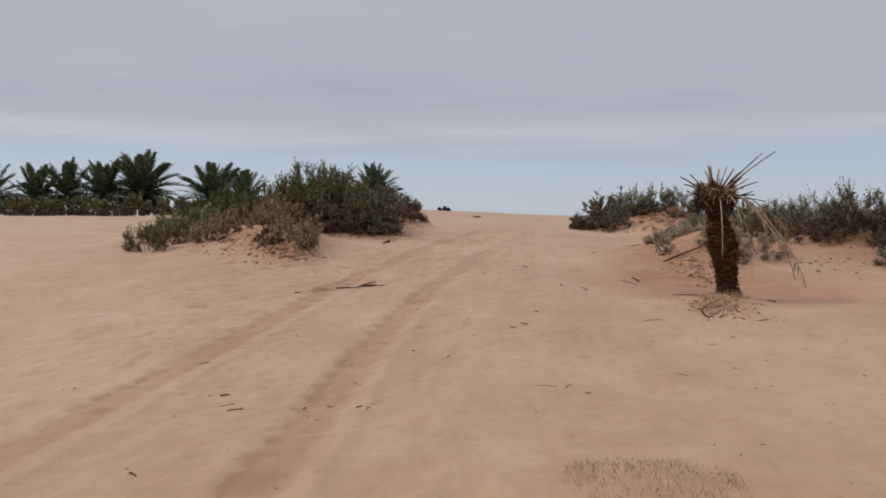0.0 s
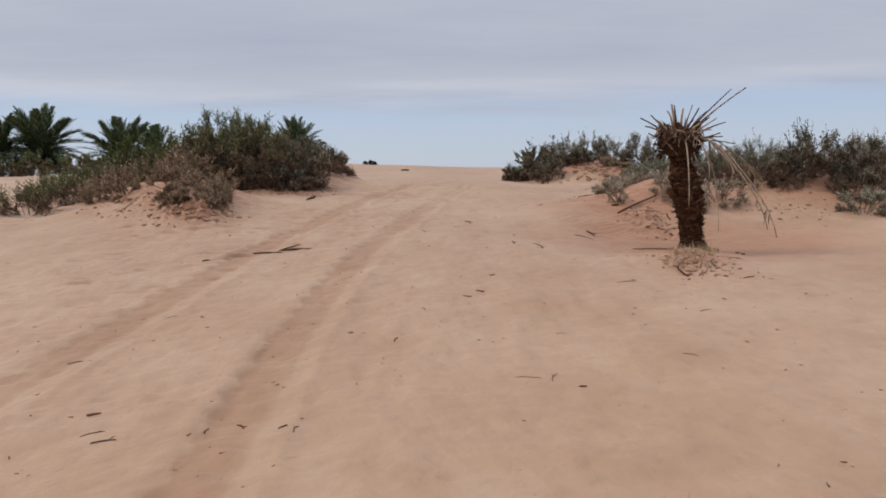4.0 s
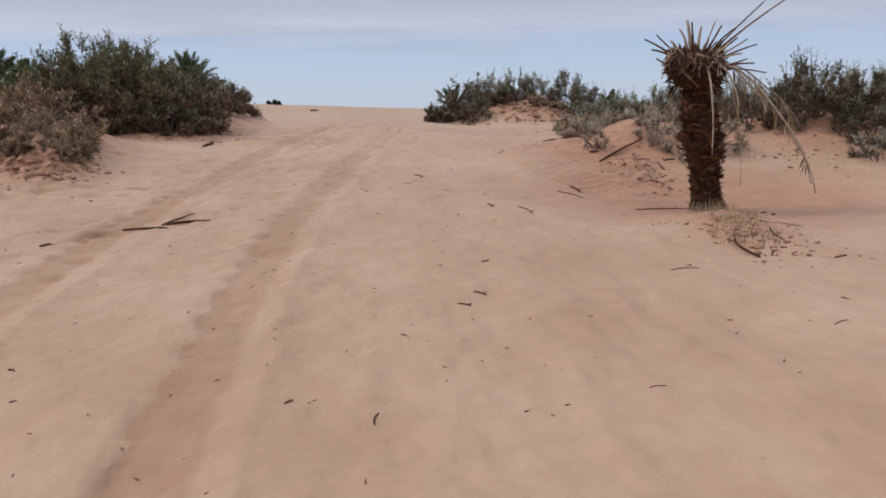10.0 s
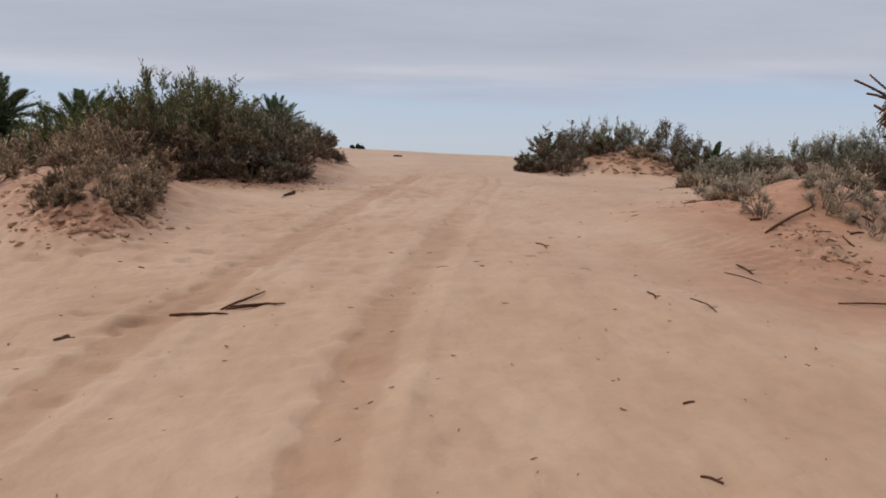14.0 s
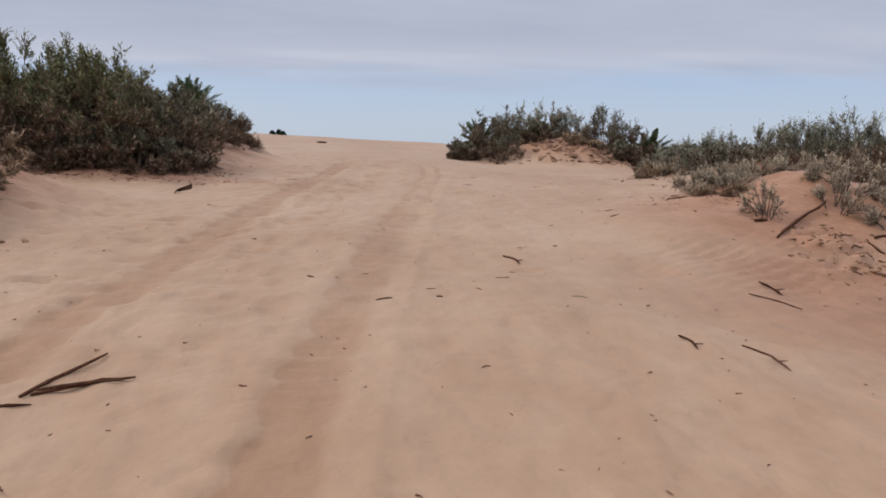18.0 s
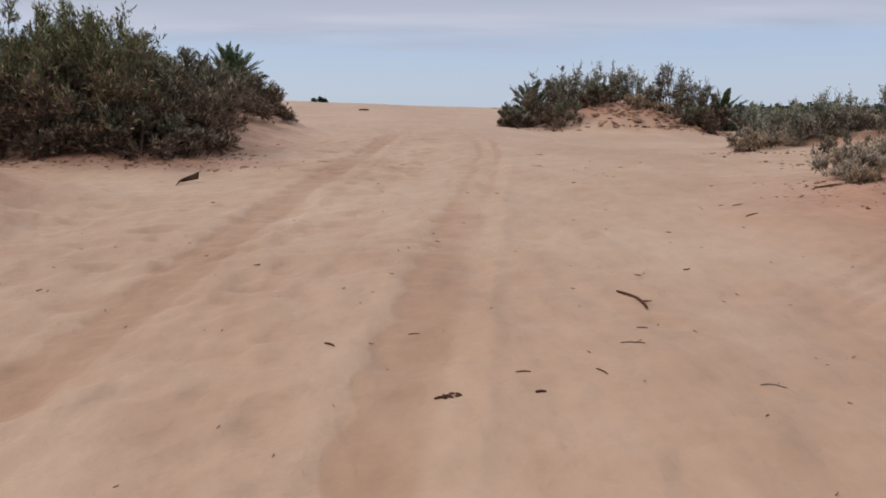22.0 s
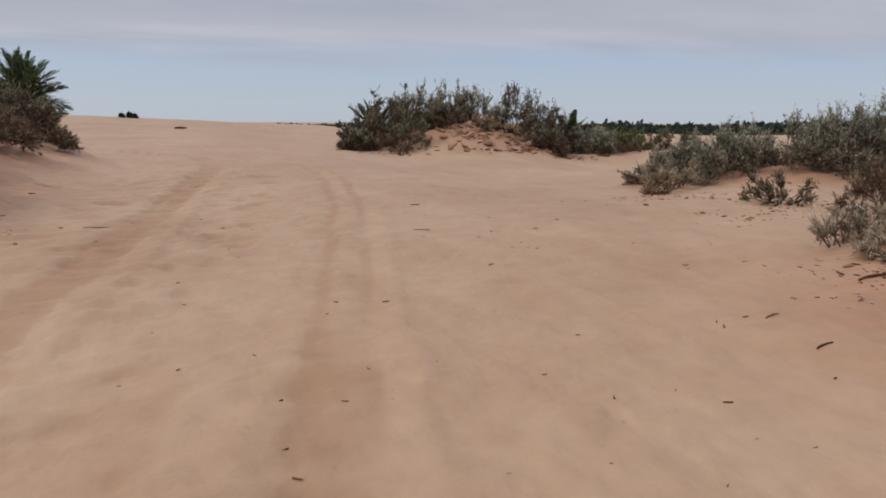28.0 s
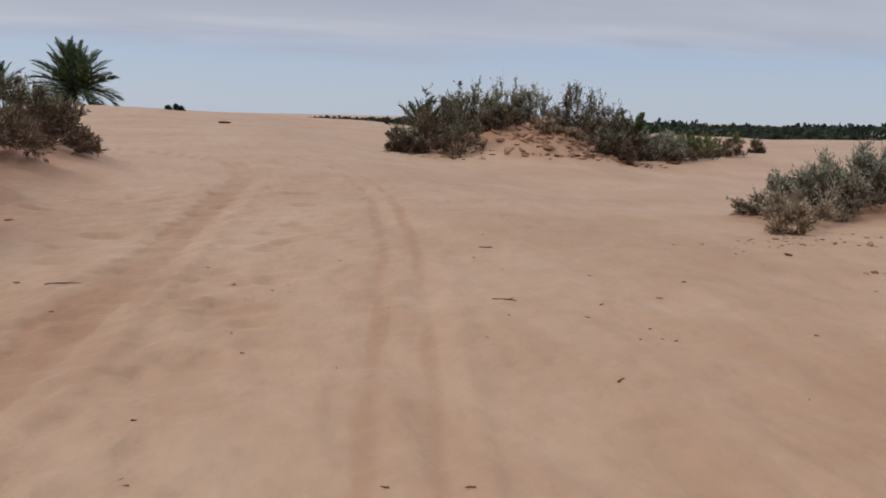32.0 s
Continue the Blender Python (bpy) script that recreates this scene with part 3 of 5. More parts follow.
    for i in range(260):
        yy = rng.uniform(3, 26)
        marks.append((rng.uniform(-5, 5.5), yy, rng.uniform(0.04, 0.16), rng.uniform(0.04, 0.13), rng.uniform(-1.5, 1.5), rng.uniform(0.004, 0.014)))
    for i in range(60):
        marks.append((rng.uniform(-4.5, -2.0), rng.uniform(10, 16.5), rng.uniform(0.1, 0.22), rng.uniform(0.05, 0.09), rng.normal(0, 0.3), rng.uniform(0.010, 0.026)))
    # deep prints that stand singly left of the ruts
    for cx, cy in ((0.81, 21.25), (0.80, 19.64), (0.93, 20.48), (1.27, 21.1), (1.55, 22.3), (1.75, 23.2), (-2.38, 18.76), (-1.52, 16.12), (-2.09, 17.46),
                   (-2.0, 18.1), (-1.35, 17.0), (-0.95, 18.0), (-1.75, 16.7), (-0.2, 21.9), (0.1, 22.9), (-0.5, 21.0), (-0.75, 20.1), (2.05, 24.4), (2.1, 25.6), (-2.7, 17.0),
                   (0.76, 19.74), (1.39, 21.16), (1.82, 22.96), (2.29, 25.56), (0.90, 20.62), (1.08, 20.22), (1.36, 22.08), (0.38, 25.02), (0.08, 21.19), (-0.15, 20.36), (-0.64, 23.9)):
        marks.append((cx, cy, rng.uniform(0.12, 0.19), 0.085, rng.normal(0, 0.3), rng.uniform(0.016, 0.026)))
    for cx, cy, a, b, turn, deep in marks:
        i0, i1 = np.searchsorted(GX, (cx - 0.5, cx + 0.5))
        j0, j1 = np.searchsorted(GY, (cy - 0.5, cy + 0.5))
        dx, dy = X[i0:i1, j0:j1] - cx, Y[i0:i1, j0:j1] - cy
        u, v = dx * math.cos(turn) + dy * math.sin(turn), -dx * math.sin(turn) + dy * math.cos(turn)
        r2 = (u / a) ** 2 + (v / b) ** 2
        Z[i0:i1, j0:j1] += deep * (-np.exp(-r2 ** 2.5) * (1 + 0.8 * np.clip(v / b, -1, 1)) + 0.5 * np.exp(-((np.sqrt(r2) - 1.5) / 0.4) ** 2) * (v > 0))
        # shade on the print's far wall, painted as browner sand
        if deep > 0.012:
            wv = worn_shade[i0:i1, j0:j1]
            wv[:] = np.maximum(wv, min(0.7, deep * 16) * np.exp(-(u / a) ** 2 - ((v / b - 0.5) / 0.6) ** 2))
    nx, ny = X.shape
    me = bpy.data.meshes.new("ground")
    me.vertices.add(nx * ny)
    me.vertices.foreach_set("co", np.stack([X, Y, Z], -1).astype(np.float32).ravel())
    i, j = np.meshgrid(np.arange(nx - 1), np.arange(ny - 1), indexing="ij")
    a = (i * ny + j).ravel()
    f = np.stack([a, a + ny, a + ny + 1, a + 1], 1).astype(np.int32)
    me.loops.add(f.size)
    me.loops.foreach_set("vertex_index", f.ravel())
    me.polygons.add(len(f))
    me.polygons.foreach_set("loop_start", np.arange(0, f.size, 4, dtype=np.int32))
    me.polygons.foreach_set("use_smooth", np.ones(len(f), dtype=bool))
    me.update(calc_edges=True)
    at = me.attributes.new("red", "FLOAT", "POINT")
    at.data.foreach_set("value", np.clip(red, 0, 1).astype(np.float32).ravel())
    # worn: turned sand plus the painted shade of the prints
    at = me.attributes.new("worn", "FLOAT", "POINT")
    at.data.foreach_set("value", np.clip(worn_shade, 0, 1).astype(np.float32).ravel())
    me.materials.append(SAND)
    tagged(new("ground", me), "pale rippled desert sand with wheel ruts and footprints", "sand", kind="structure")
    return Z


GZ = build_ground()


def ground_z(x, y):
    """The height of the finished sand, between its grid points."""
    x, y = np.asarray(x, float), np.asarray(y, float)
    i = np.clip(np.searchsorted(GX, x) - 1, 0, len(GX) - 2)
    j = np.clip(np.searchsorted(GY, y) - 1, 0, len(GY) - 2)
    fx, fy = (x - GX[i]) / (GX[i + 1] - GX[i]), (y - GY[j]) / (GY[j + 1] - GY[j])
    return (GZ[i, j] * (1 - fx) + GZ[i + 1, j] * fx) * (1 - fy) + (GZ[i, j + 1] * (1 - fx) + GZ[i + 1, j + 1] * fx) * fy


def gz(x, y):
    return float(ground_z(x, y))


# ---- bushes ----
def bush_parts(rng, rx, ry, h, shoots, subs, leaves, leaf, width, wisp, x0, y0):
    """Stems and leaves of one bush round the origin; its feet follow the sand round (x0, y0).
    Each shoot ends in a tuft of twigs, so the crown falls into clumps with gaps between them."""
    th = rng.uniform(0, 2 * np.pi, shoots)
    phi = np.arcsin(np.clip(rng.uniform(-0.22, 1.0, shoots), 0, 1))
    lump = 1 + 0.15 * np.sin(2 * th + rng.uniform(0, 6)) + 0.10 * np.sin(3 * th + rng.uniform(0, 6)) + 0.08 * np.sin(5 * th + 4 * phi + rng.uniform(0, 6))
    r = lump * (0.55 + 0.45 * rng.uniform(0, 1, shoots) ** 0.5)
    tip = np.stack([rx * r * np.cos(phi) * np.cos(th), ry * r * np.cos(phi) * np.sin(th), h * np.minimum(r, 1.06) * (0.07 + 0.93 * np.sin(phi))], 1)
    a2 = th + rng.normal(0, 0.5, shoots)
    foot = np.stack([rx * 0.32 * np.cos(phi) * np.cos(a2), ry * 0.32 * np.cos(phi) * np.sin(a2), np.zeros(shoots)], 1)
    g0 = gz(x0, y0)
    foot[:, 2] = ground_z(foot[:, 0] + x0, foot[:, 1] + y0) - g0 - 0.05
    tip[:, 2] += np.minimum(ground_z(tip[:, 0] + x0, tip[:, 1] + y0) - g0, 0.25 * h)
    rise = np.stack([np.zeros(shoots), np.zeros(shoots), h * rng.uniform(0.10, 0.30, shoots) * np.cos(phi)], 1)
    ctrl = foot * 0.5 + tip * 0.5 + rise
    s = np.linspace(0, 1, 4)[None, :, None]
    path = (1 - s) ** 2 * foot[:, None] + 2 * s * (1 - s) * ctrl[:, None] + s * s * tip[:, None]
    size = (rx + ry + h) / 3
    stem = [tube_quads(path, 0.008 + 0.006 * size, 0.003)]
    n = shoots * subs
    who = np.repeat(np.arange(shoots), subs)
    sp = (1 - 0.38 * rng.uniform(0, 1, n) ** 1.4)[:, None]
    root = (1 - sp) ** 2 * foot[who] + 2 * sp * (1 - sp) * ctrl[who] + sp * sp * tip[who]
    away = unit(tip * np.array([1 / rx, 1 / ry, 1 / h]))[who]
    out = unit(away * 0.70 + rng.normal(0, 0.56, (n, 3)) + np.array([0, 0, 0.26]) + np.array([0, 0, 0.34]) * np.clip(away[:, 2:3], 0, 1))
    sprig = rng.uniform(0, 1, n) < 0.20 * np.clip(away[:, 2] + 0.35, 0, 1)
    out[sprig] = unit(out[sprig] * 0.9 + np.array([0, 0, 0.6]))
    reach = size ** 0.6 * (rng.uniform(0.10, 0.23, n) + sprig * wisp * rng.uniform(0.4, 1.3, n))
    ln = reach[:, None]
    end = root + out * ln + np.array([0, 0, 0.12]) * ln
    low = ground_z(end[:, 0] + x0, end[:, 1] + y0) - g0 + 0.01
    end[:, 2] = np.maximum(end[:, 2], low)
    sub = np.stack([root, end], 1)
    stem.append(tube_quads(sub, 0.004, 0.0015))
    m = n * leaves
    wl = np.repeat(np.arange(n), leaves)
    k = rng.uniform(0.15, 1.05, m)[:, None]
    p = root[wl] + (end - root)[wl] * k + rng.normal(0, 0.008 * size + 0.005, (m, 3))
    d = unit((end - root)[wl]) + rng.normal(0, 0.48, (m, 3)) + np.array([0, 0, 0.12])
    young = np.clip(0.75 * k[:, 0] + 0.9 * sprig[wl] - 0.2 + 0.35 * rng.normal(size=n)[wl] * 0.6, 0, 1)
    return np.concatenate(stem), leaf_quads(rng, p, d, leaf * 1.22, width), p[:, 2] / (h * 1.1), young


BUSH_COUNT = [0]
# share of low leaves made dull brown: dry growth plus painted shade
DRY_SHADE_BELOW = {"dusky_leaf": 0.75, "olive_leaf": 0.85, "sage_leaf": 0.45, "green_leaf": 0.3}


def bush(x, y, rx, ry, h, material, label, group="", dense=1.0, leaf=0.05, wisp=0.2, twigs=12, per=9):
    BUSH_COUNT[0] += 1
    rng = np.random.default_rng(100 + BUSH_COUNT[0])
    area = rx * ry + (rx + ry) * h
    shoots = int(np.clip(23 * area ** 0.7 * dense, 16, 215))
    st, lv, up, young = bush_parts(rng, rx, ry, h, shoots, twigs, per, leaf, leaf * (0.25 if material == LEAF_GREY else 0.33), wisp, x, y)
    ob = holder("bush", x, y, gz(x, y), label, "bush", group)
    tagged(put_part("brushwood", quads("brushwood", st, TWIG), ob, "thin brown woody stems"), kind="stuff")
    share = DRY_SHADE_BELOW.get(material.name, 0.0)
    # likelier near the ground, so the bush's lower shade sits in leaf colour
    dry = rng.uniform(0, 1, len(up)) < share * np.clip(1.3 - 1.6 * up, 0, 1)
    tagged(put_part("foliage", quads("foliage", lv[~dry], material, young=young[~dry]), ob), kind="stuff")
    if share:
        tagged(put_part("dry_foliage", quads("dry_foliage", lv[dry], LEAF_DULL, young=young[dry]), ob, "dull brown dry leaves low on the bush, shade in their colour"), kind="stuff")
    return ob


OLIVE_L, GREEN_L = "large olive-green desert shrub with fine leaves on a sand mound", "dark green dense shrub among desert bushes"
BROWN_L, GREY_L = "half-dry brownish grey shrub on a red sand mound", "silvery grey saltbush rooted in red sand"
DUSK_L = "brownish grey desert shrub at the end of a thicket"
SAGE_L, LOW_L = "grey-green desert shrub on the crown of a sand mound", "low dull green shrub creeping over sand"

LEFT_THICKET = (
    (-4.3, 22.2, 1.3, 1.2, 1.80, LEAF_OLIVE, OLIVE_L, 2.0), (-3.1, 22.1, 1.15, 1.1, 1.60, LEAF_OLIVE, OLIVE_L, 1.8),
    (-2.45, 21.35, 0.7, 0.42, 0.55, LEAF_DUSK, DUSK_L, 1.5), (-3.25, 21.4, 0.75, 0.42, 0.60, LEAF_DUSK, DUSK_L, 1.4), (-1.8, 21.75, 0.5, 0.45, 0.5, LEAF_DUSK, DUSK_L, 1.5), (-4.1, 21.75, 0.75, 0.42, 0.65, LEAF_DUSK, DUSK_L, 1.4),
    (-2.15, 22.5, 0.95, 1.0, 1.15, LEAF_DUSK, DUSK_L, 1.5), (-3.8, 23.9, 1.3, 1.2, 1.75, LEAF_OLIVE, OLIVE_L, 1.2),
    (-5.7, 23.4, 1.3, 1.2, 1.5, LEAF_GREEN, GREEN_L, 1.4), (-7.2, 25.0, 1.4, 1.3, 1.4, LEAF_GREEN, GREEN_L, 1.2),
    (-2.4, 24.8, 1.05, 1.2, 0.96, LEAF_DUSK, DUSK_L, 1.3), (-2.3, 26.8, 1.1, 1.1, 0.92, LEAF_DUSK, DUSK_L, 1.2),
    (-1.85, 28.9, 0.9, 1.1, 0.98, LEAF_DUSK, DUSK_L, 1.2), (-1.45, 30.6, 0.65, 0.8, 0.80, LEAF_DUSK, DUSK_L, 1.2),
    (-4.4, 27.0, 1.6, 1.6, 1.6, LEAF_OLIVE, OLIVE_L, 1.0), (-4.2, 30.0, 1.5, 1.6, 1.3, LEAF_OLIVE, OLIVE_L, 1.0), (-6.6, 28.5, 1.6, 1.6, 1.5, LEAF_GREEN, GREEN_L, 1.0),
)
for x, y, rx, ry, h, mat, lab, dn in LEFT_THICKET:
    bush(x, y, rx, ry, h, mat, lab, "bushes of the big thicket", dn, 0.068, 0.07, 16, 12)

LEFT_MOUND = (
    (-5.1, 18.4, 0.8, 0.65, 0.60, 1.3), (-4.3, 18.4, 0.85, 0.65, 0.62, 1.3), (-3.75, 18.3, 0.60, 0.55, 0.50, 1.3), (-5.9, 18.5, 0.65, 0.6, 0.50, 1.2),
    (-3.35, 16.7, 0.46, 0.38, 0.32, 1.4), (-4.05, 16.6, 0.45, 0.36, 0.32, 1.3), (-5.1, 17.0, 0.36, 0.32, 0.28, 1.1), (-5.8, 17.2, 0.42, 0.4, 0.34, 1.2),
    (-3.45, 16.0, 0.38, 0.28, 0.22, 1.3), (-3.15, 16.3, 0.28, 0.24, 0.20, 1.2), (-3.9, 15.85, 0.24, 0.20, 0.15, 1.1), (-3.3, 17.4, 0.32, 0.30, 0.26, 1.3),
    (-3.42, 15.35, 0.28, 0.18, 0.12, 1.2), (-3.15, 15.75, 0.26, 0.2, 0.16, 1.2), (-3.75, 15.45, 0.22, 0.16, 0.10, 1.1), (-3.12, 16.9, 0.22, 0.22, 0.16, 1.3), (-3.7, 17.3, 0.4, 0.3, 0.26, 1.2),
)
for x, y, rx, ry, h, dn in LEFT_MOUND:
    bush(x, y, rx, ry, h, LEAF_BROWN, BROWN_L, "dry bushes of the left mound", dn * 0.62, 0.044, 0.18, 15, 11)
for i in range(9):
    t = i / 8
    bush(-6.9 - 1.2 * t + 0.25 * math.sin(i * 2.1), 16.9 + 8.0 * t, 0.62, 0.65, 0.46 + 0.1 * math.sin(i * 1.7), LEAF_OLIVE, LOW_L, "low bushes in a row", 1.2, 0.05, 0.25)

RIGHT_THICKET = (
    (5.36, 18.05, 0.40, 0.34, 0.24, LEAF_GREY, 1.0), (7.4, 18.7, 0.50, 0.42, 0.24, LEAF_GREY, 1.2), (5.78, 18.0, 0.40, 0.34, 0.24, LEAF_GREY, 0.75),
    (5.50, 17.66, 0.30, 0.26, 0.18, LEAF_GREY, 0.9), (5.20, 17.50, 0.27, 0.22, 0.14, LEAF_GREY, 0.8), (5.42, 17.25, 0.26, 0.22, 0.11, LEAF_GREY, 0.6), (5.0, 17.25, 0.14, 0.12, 0.06, LEAF_BROWN, 0.5), (5.25, 16.95, 0.13, 0.12, 0.06, LEAF_BROWN, 0.5), (5.92, 17.55, 0.34, 0.28, 0.20, LEAF_GREY, 0.75), (6.35, 16.35, 0.5, 0.42, 0.40, LEAF_GREY, 1.1), (6.25, 18.05, 0.42, 0.36, 0.24, LEAF_GREY, 0.9),
    (5.0, 16.02, 0.23, 0.20, 0.38, LEAF_GREY, 0.55), (5.85, 15.95, 0.40, 0.34, 0.40, LEAF_GREY, 1.1), (6.2, 15.45, 0.36, 0.32, 0.32, LEAF_GREY, 1.0), (6.95, 15.7, 0.5, 0.4, 0.42, LEAF_GREY, 1.2), (6.6, 17.5, 0.6, 0.5, 0.28, LEAF_GREY, 1.3),
    (6.92, 21.95, 0.30, 0.28, 0.22, LEAF_BROWN, 1.2), (7.50, 22.5, 0.48, 0.42, 0.34, LEAF_GREY, 1.5), (7.95, 23.0, 0.70, 0.55, 0.46, LEAF_SAGE, 1.6), (8.6, 22.9, 0.95, 0.75, 0.62, LEAF_SAGE, 1.7), (9.5, 22.4, 1.0, 0.8, 0.70, LEAF_SAGE, 1.8),
    (10.35, 21.95, 1.0, 0.85, 0.84, LEAF_SAGE, 1.8), (11.25, 21.35, 0.95, 0.8, 1.05, LEAF_SAGE, 1.7), (7.40, 20.55, 0.40, 0.36, 0.34, LEAF_DUSK, 1.4),
    (8.0, 19.55, 0.68, 0.55, 0.44, LEAF_DULL, 1.5), (9.3, 20.2, 0.8, 0.6, 0.55, LEAF_DUSK, 1.7), (10.3, 20.4, 0.9, 0.7, 0.75, LEAF_DUSK, 1.8), (10.1, 19.5, 0.8, 0.6, 0.6, LEAF_DUSK, 1.6), (9.2, 18.9, 0.8, 0.6, 0.55, LEAF_DULL, 1.5),
    (9.3, 16.4, 0.80, 0.6, 0.95, LEAF_DUSK, 1.8), (8.5, 16.7, 0.7, 0.5, 0.55, LEAF_DUSK, 1.6), (9.9, 15.5, 0.7, 0.5, 0.5, LEAF_DUSK, 1.5), (10.4, 18.2, 0.8, 0.6, 0.75, LEAF_SAGE, 1.2), (10.5, 16.2, 0.75, 0.6, 0.8, LEAF_DUSK, 1.6),
    (11.5, 17.2, 0.9, 0.7, 0.9, LEAF_SAGE, 1.1), (9.4, 14.7, 0.5, 0.4, 0.45, LEAF_SAGE, 1.2), (12.8, 16.2, 0.9, 0.7, 0.8, LEAF_SAGE, 1.0),
    (12.6, 20.0, 1.1, 0.9, 1.0, LEAF_SAGE, 1.0), (13.6, 18.6, 1.0, 0.9, 0.9, LEAF_SAGE, 0.9), (10.6, 14.6, 0.45, 0.35, 0.3, LEAF_BROWN, 1.0),
)
for x, y, rx, ry, h, mat, dn in RIGHT_THICKET:
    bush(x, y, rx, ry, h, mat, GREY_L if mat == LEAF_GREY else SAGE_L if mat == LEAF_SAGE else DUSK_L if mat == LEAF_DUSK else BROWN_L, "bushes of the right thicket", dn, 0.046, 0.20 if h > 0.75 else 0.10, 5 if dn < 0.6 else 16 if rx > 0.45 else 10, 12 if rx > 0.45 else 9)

FAR_MOUND = (
    (8.6, 39.8, 1.15, 0.9, 1.8, LEAF_DUSK), (9.9, 40.8, 1.15, 0.9, 1.55, LEAF_DUSK), (7.6, 39.0, 0.7, 0.5, 0.65, LEAF_DUSK), (9.2, 38.3, 0.95, 0.6, 0.95, LEAF_DUSK),
    (11.1, 42.0, 1.4, 0.9, 1.5, LEAF_SAGE), (12.5, 42.2, 1.4, 0.9, 1.6, LEAF_SAGE), (13.8, 42.0, 1.4, 0.9, 1.5, LEAF_SAGE), (10.9, 39.2, 0.75, 0.5, 0.70, LEAF_DUSK),
    (15.0, 40.8, 1.3, 0.9, 2.0, LEAF_DUSK), (15.4, 38.8, 1.15, 0.8, 1.6, LEAF_DUSK), (17.0, 38.2, 0.9, 0.7, 0.9, LEAF_SAGE), (14.5, 37.6, 0.8, 0.6, 0.85, LEAF_DUSK),
    (17.8, 39.6, 1.2, 0.9, 0.95, LEAF_SAGE), (18.6, 40.6, 1.3, 1.0, 0.95, LEAF_GREEN), (25.8, 45.0, 0.85, 0.75, 1.1, LEAF_OLIVE), (29.7, 47.3, 0.36, 0.34, 0.6, LEAF_DUSK),
    (20.6, 41.0, 1.4, 1.0, 0.95, LEAF_GREEN), (22.6, 44.0, 1.3, 1.0, 0.95, LEAF_OLIVE), (18.4, 38.4, 0.9, 0.6, 0.7, LEAF_OLIVE),
    (12.3, 38.3, 0.42, 0.3, 0.22, LEAF_BROWN), (13.1, 38.0, 0.36, 0.3, 0.20, LEAF_BROWN), (12.8, 39.3, 0.5, 0.3, 0.22, LEAF_BROWN), (13.6, 38.9, 0.4, 0.3, 0.2, LEAF_BROWN),
)
for x, y, rx, ry, h, mat in FAR_MOUND:
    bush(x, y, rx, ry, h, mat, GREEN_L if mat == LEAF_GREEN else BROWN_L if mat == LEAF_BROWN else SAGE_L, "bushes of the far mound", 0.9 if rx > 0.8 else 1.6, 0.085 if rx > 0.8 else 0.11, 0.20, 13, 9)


# ---- date palms ----
def frond_mesh(rng, bend, pairs, material, name="frond", broad=0.019):
    """A feather frond one metre long that leaves the origin along +x and bends down by so many radians."""
    k = 14
    s = np.linspace(0, 1, k)
    a = -bend * s ** 1.4
    step = 1.0 / (k - 1)
    px = np.r_[0, np.cumsum(np.cos(a[:-1])) * step]
    pz = np.r_[0, np.cumsum(np.sin(a[:-1])) * step]
    pts = np.stack([px, 0.03 * np.sin(3 * s) * s, pz], 1)
    q = [tube_quads(pts[None], 0.012, 0.003, 4)]
    sp = np.repeat(np.linspace(0.10, 0.995, pairs), 2)
    base = np.stack([np.interp(sp, s, pts[:, i]) for i in range(3)], 1)
    tan = unit(np.stack([np.interp(sp, s, np.gradient(pts[:, i])) for i in range(3)], 1))
    sd = np.tile([1.0, -1.0], pairs)[:, None]
    side = unit(np.cross(tan, [0, 0.01, 1.0])) * sd
    upv = np.cross(side * sd, tan)
    d = unit(tan * (0.75 + 0.6 * sp[:, None]) + side * rng.uniform(0.55, 0.95, (2 * pairs, 1)) + upv * rng.uniform(0.0, 0.55, (2 * pairs, 1)))
    ll = 0.27 * np.sin(np.pi * np.clip(sp * 0.80 + 0.16, 0, 1))[:, None] ** 0.7 * rng.uniform(0.85, 1.1, (2 * pairs, 1))
    wv = unit(np.cross(d, upv)) * broad
    mid = base + d * ll * 0.5
    tipp = base + d * ll - np.array([0, 0, 0.10]) * ll
    q.append(np.stack([base - wv * 0.35, base + wv * 0.35, mid + wv * 0.5, mid - wv * 0.5], 1))
    q.append(np.stack([mid - wv * 0.5, mid + wv * 0.5, tipp + wv * 0.1, tipp - wv * 0.1], 1))
    return quads(name, np.concatenate(q), material)


_fr = np.random.default_rng(21)
FROND_MESHES = [frond_mesh(_fr, b, 34, FROND, "frond", 0.027) for b in (0.20, 0.35, 0.55, 0.75, 0.95, 1.2)]
STIFF_MESHES = [frond_mesh(_fr, b, 30, FROND, "frond", 0.05) for b in (0.15, 0.25, 0.35, 0.45, 0.6, 0.7)]


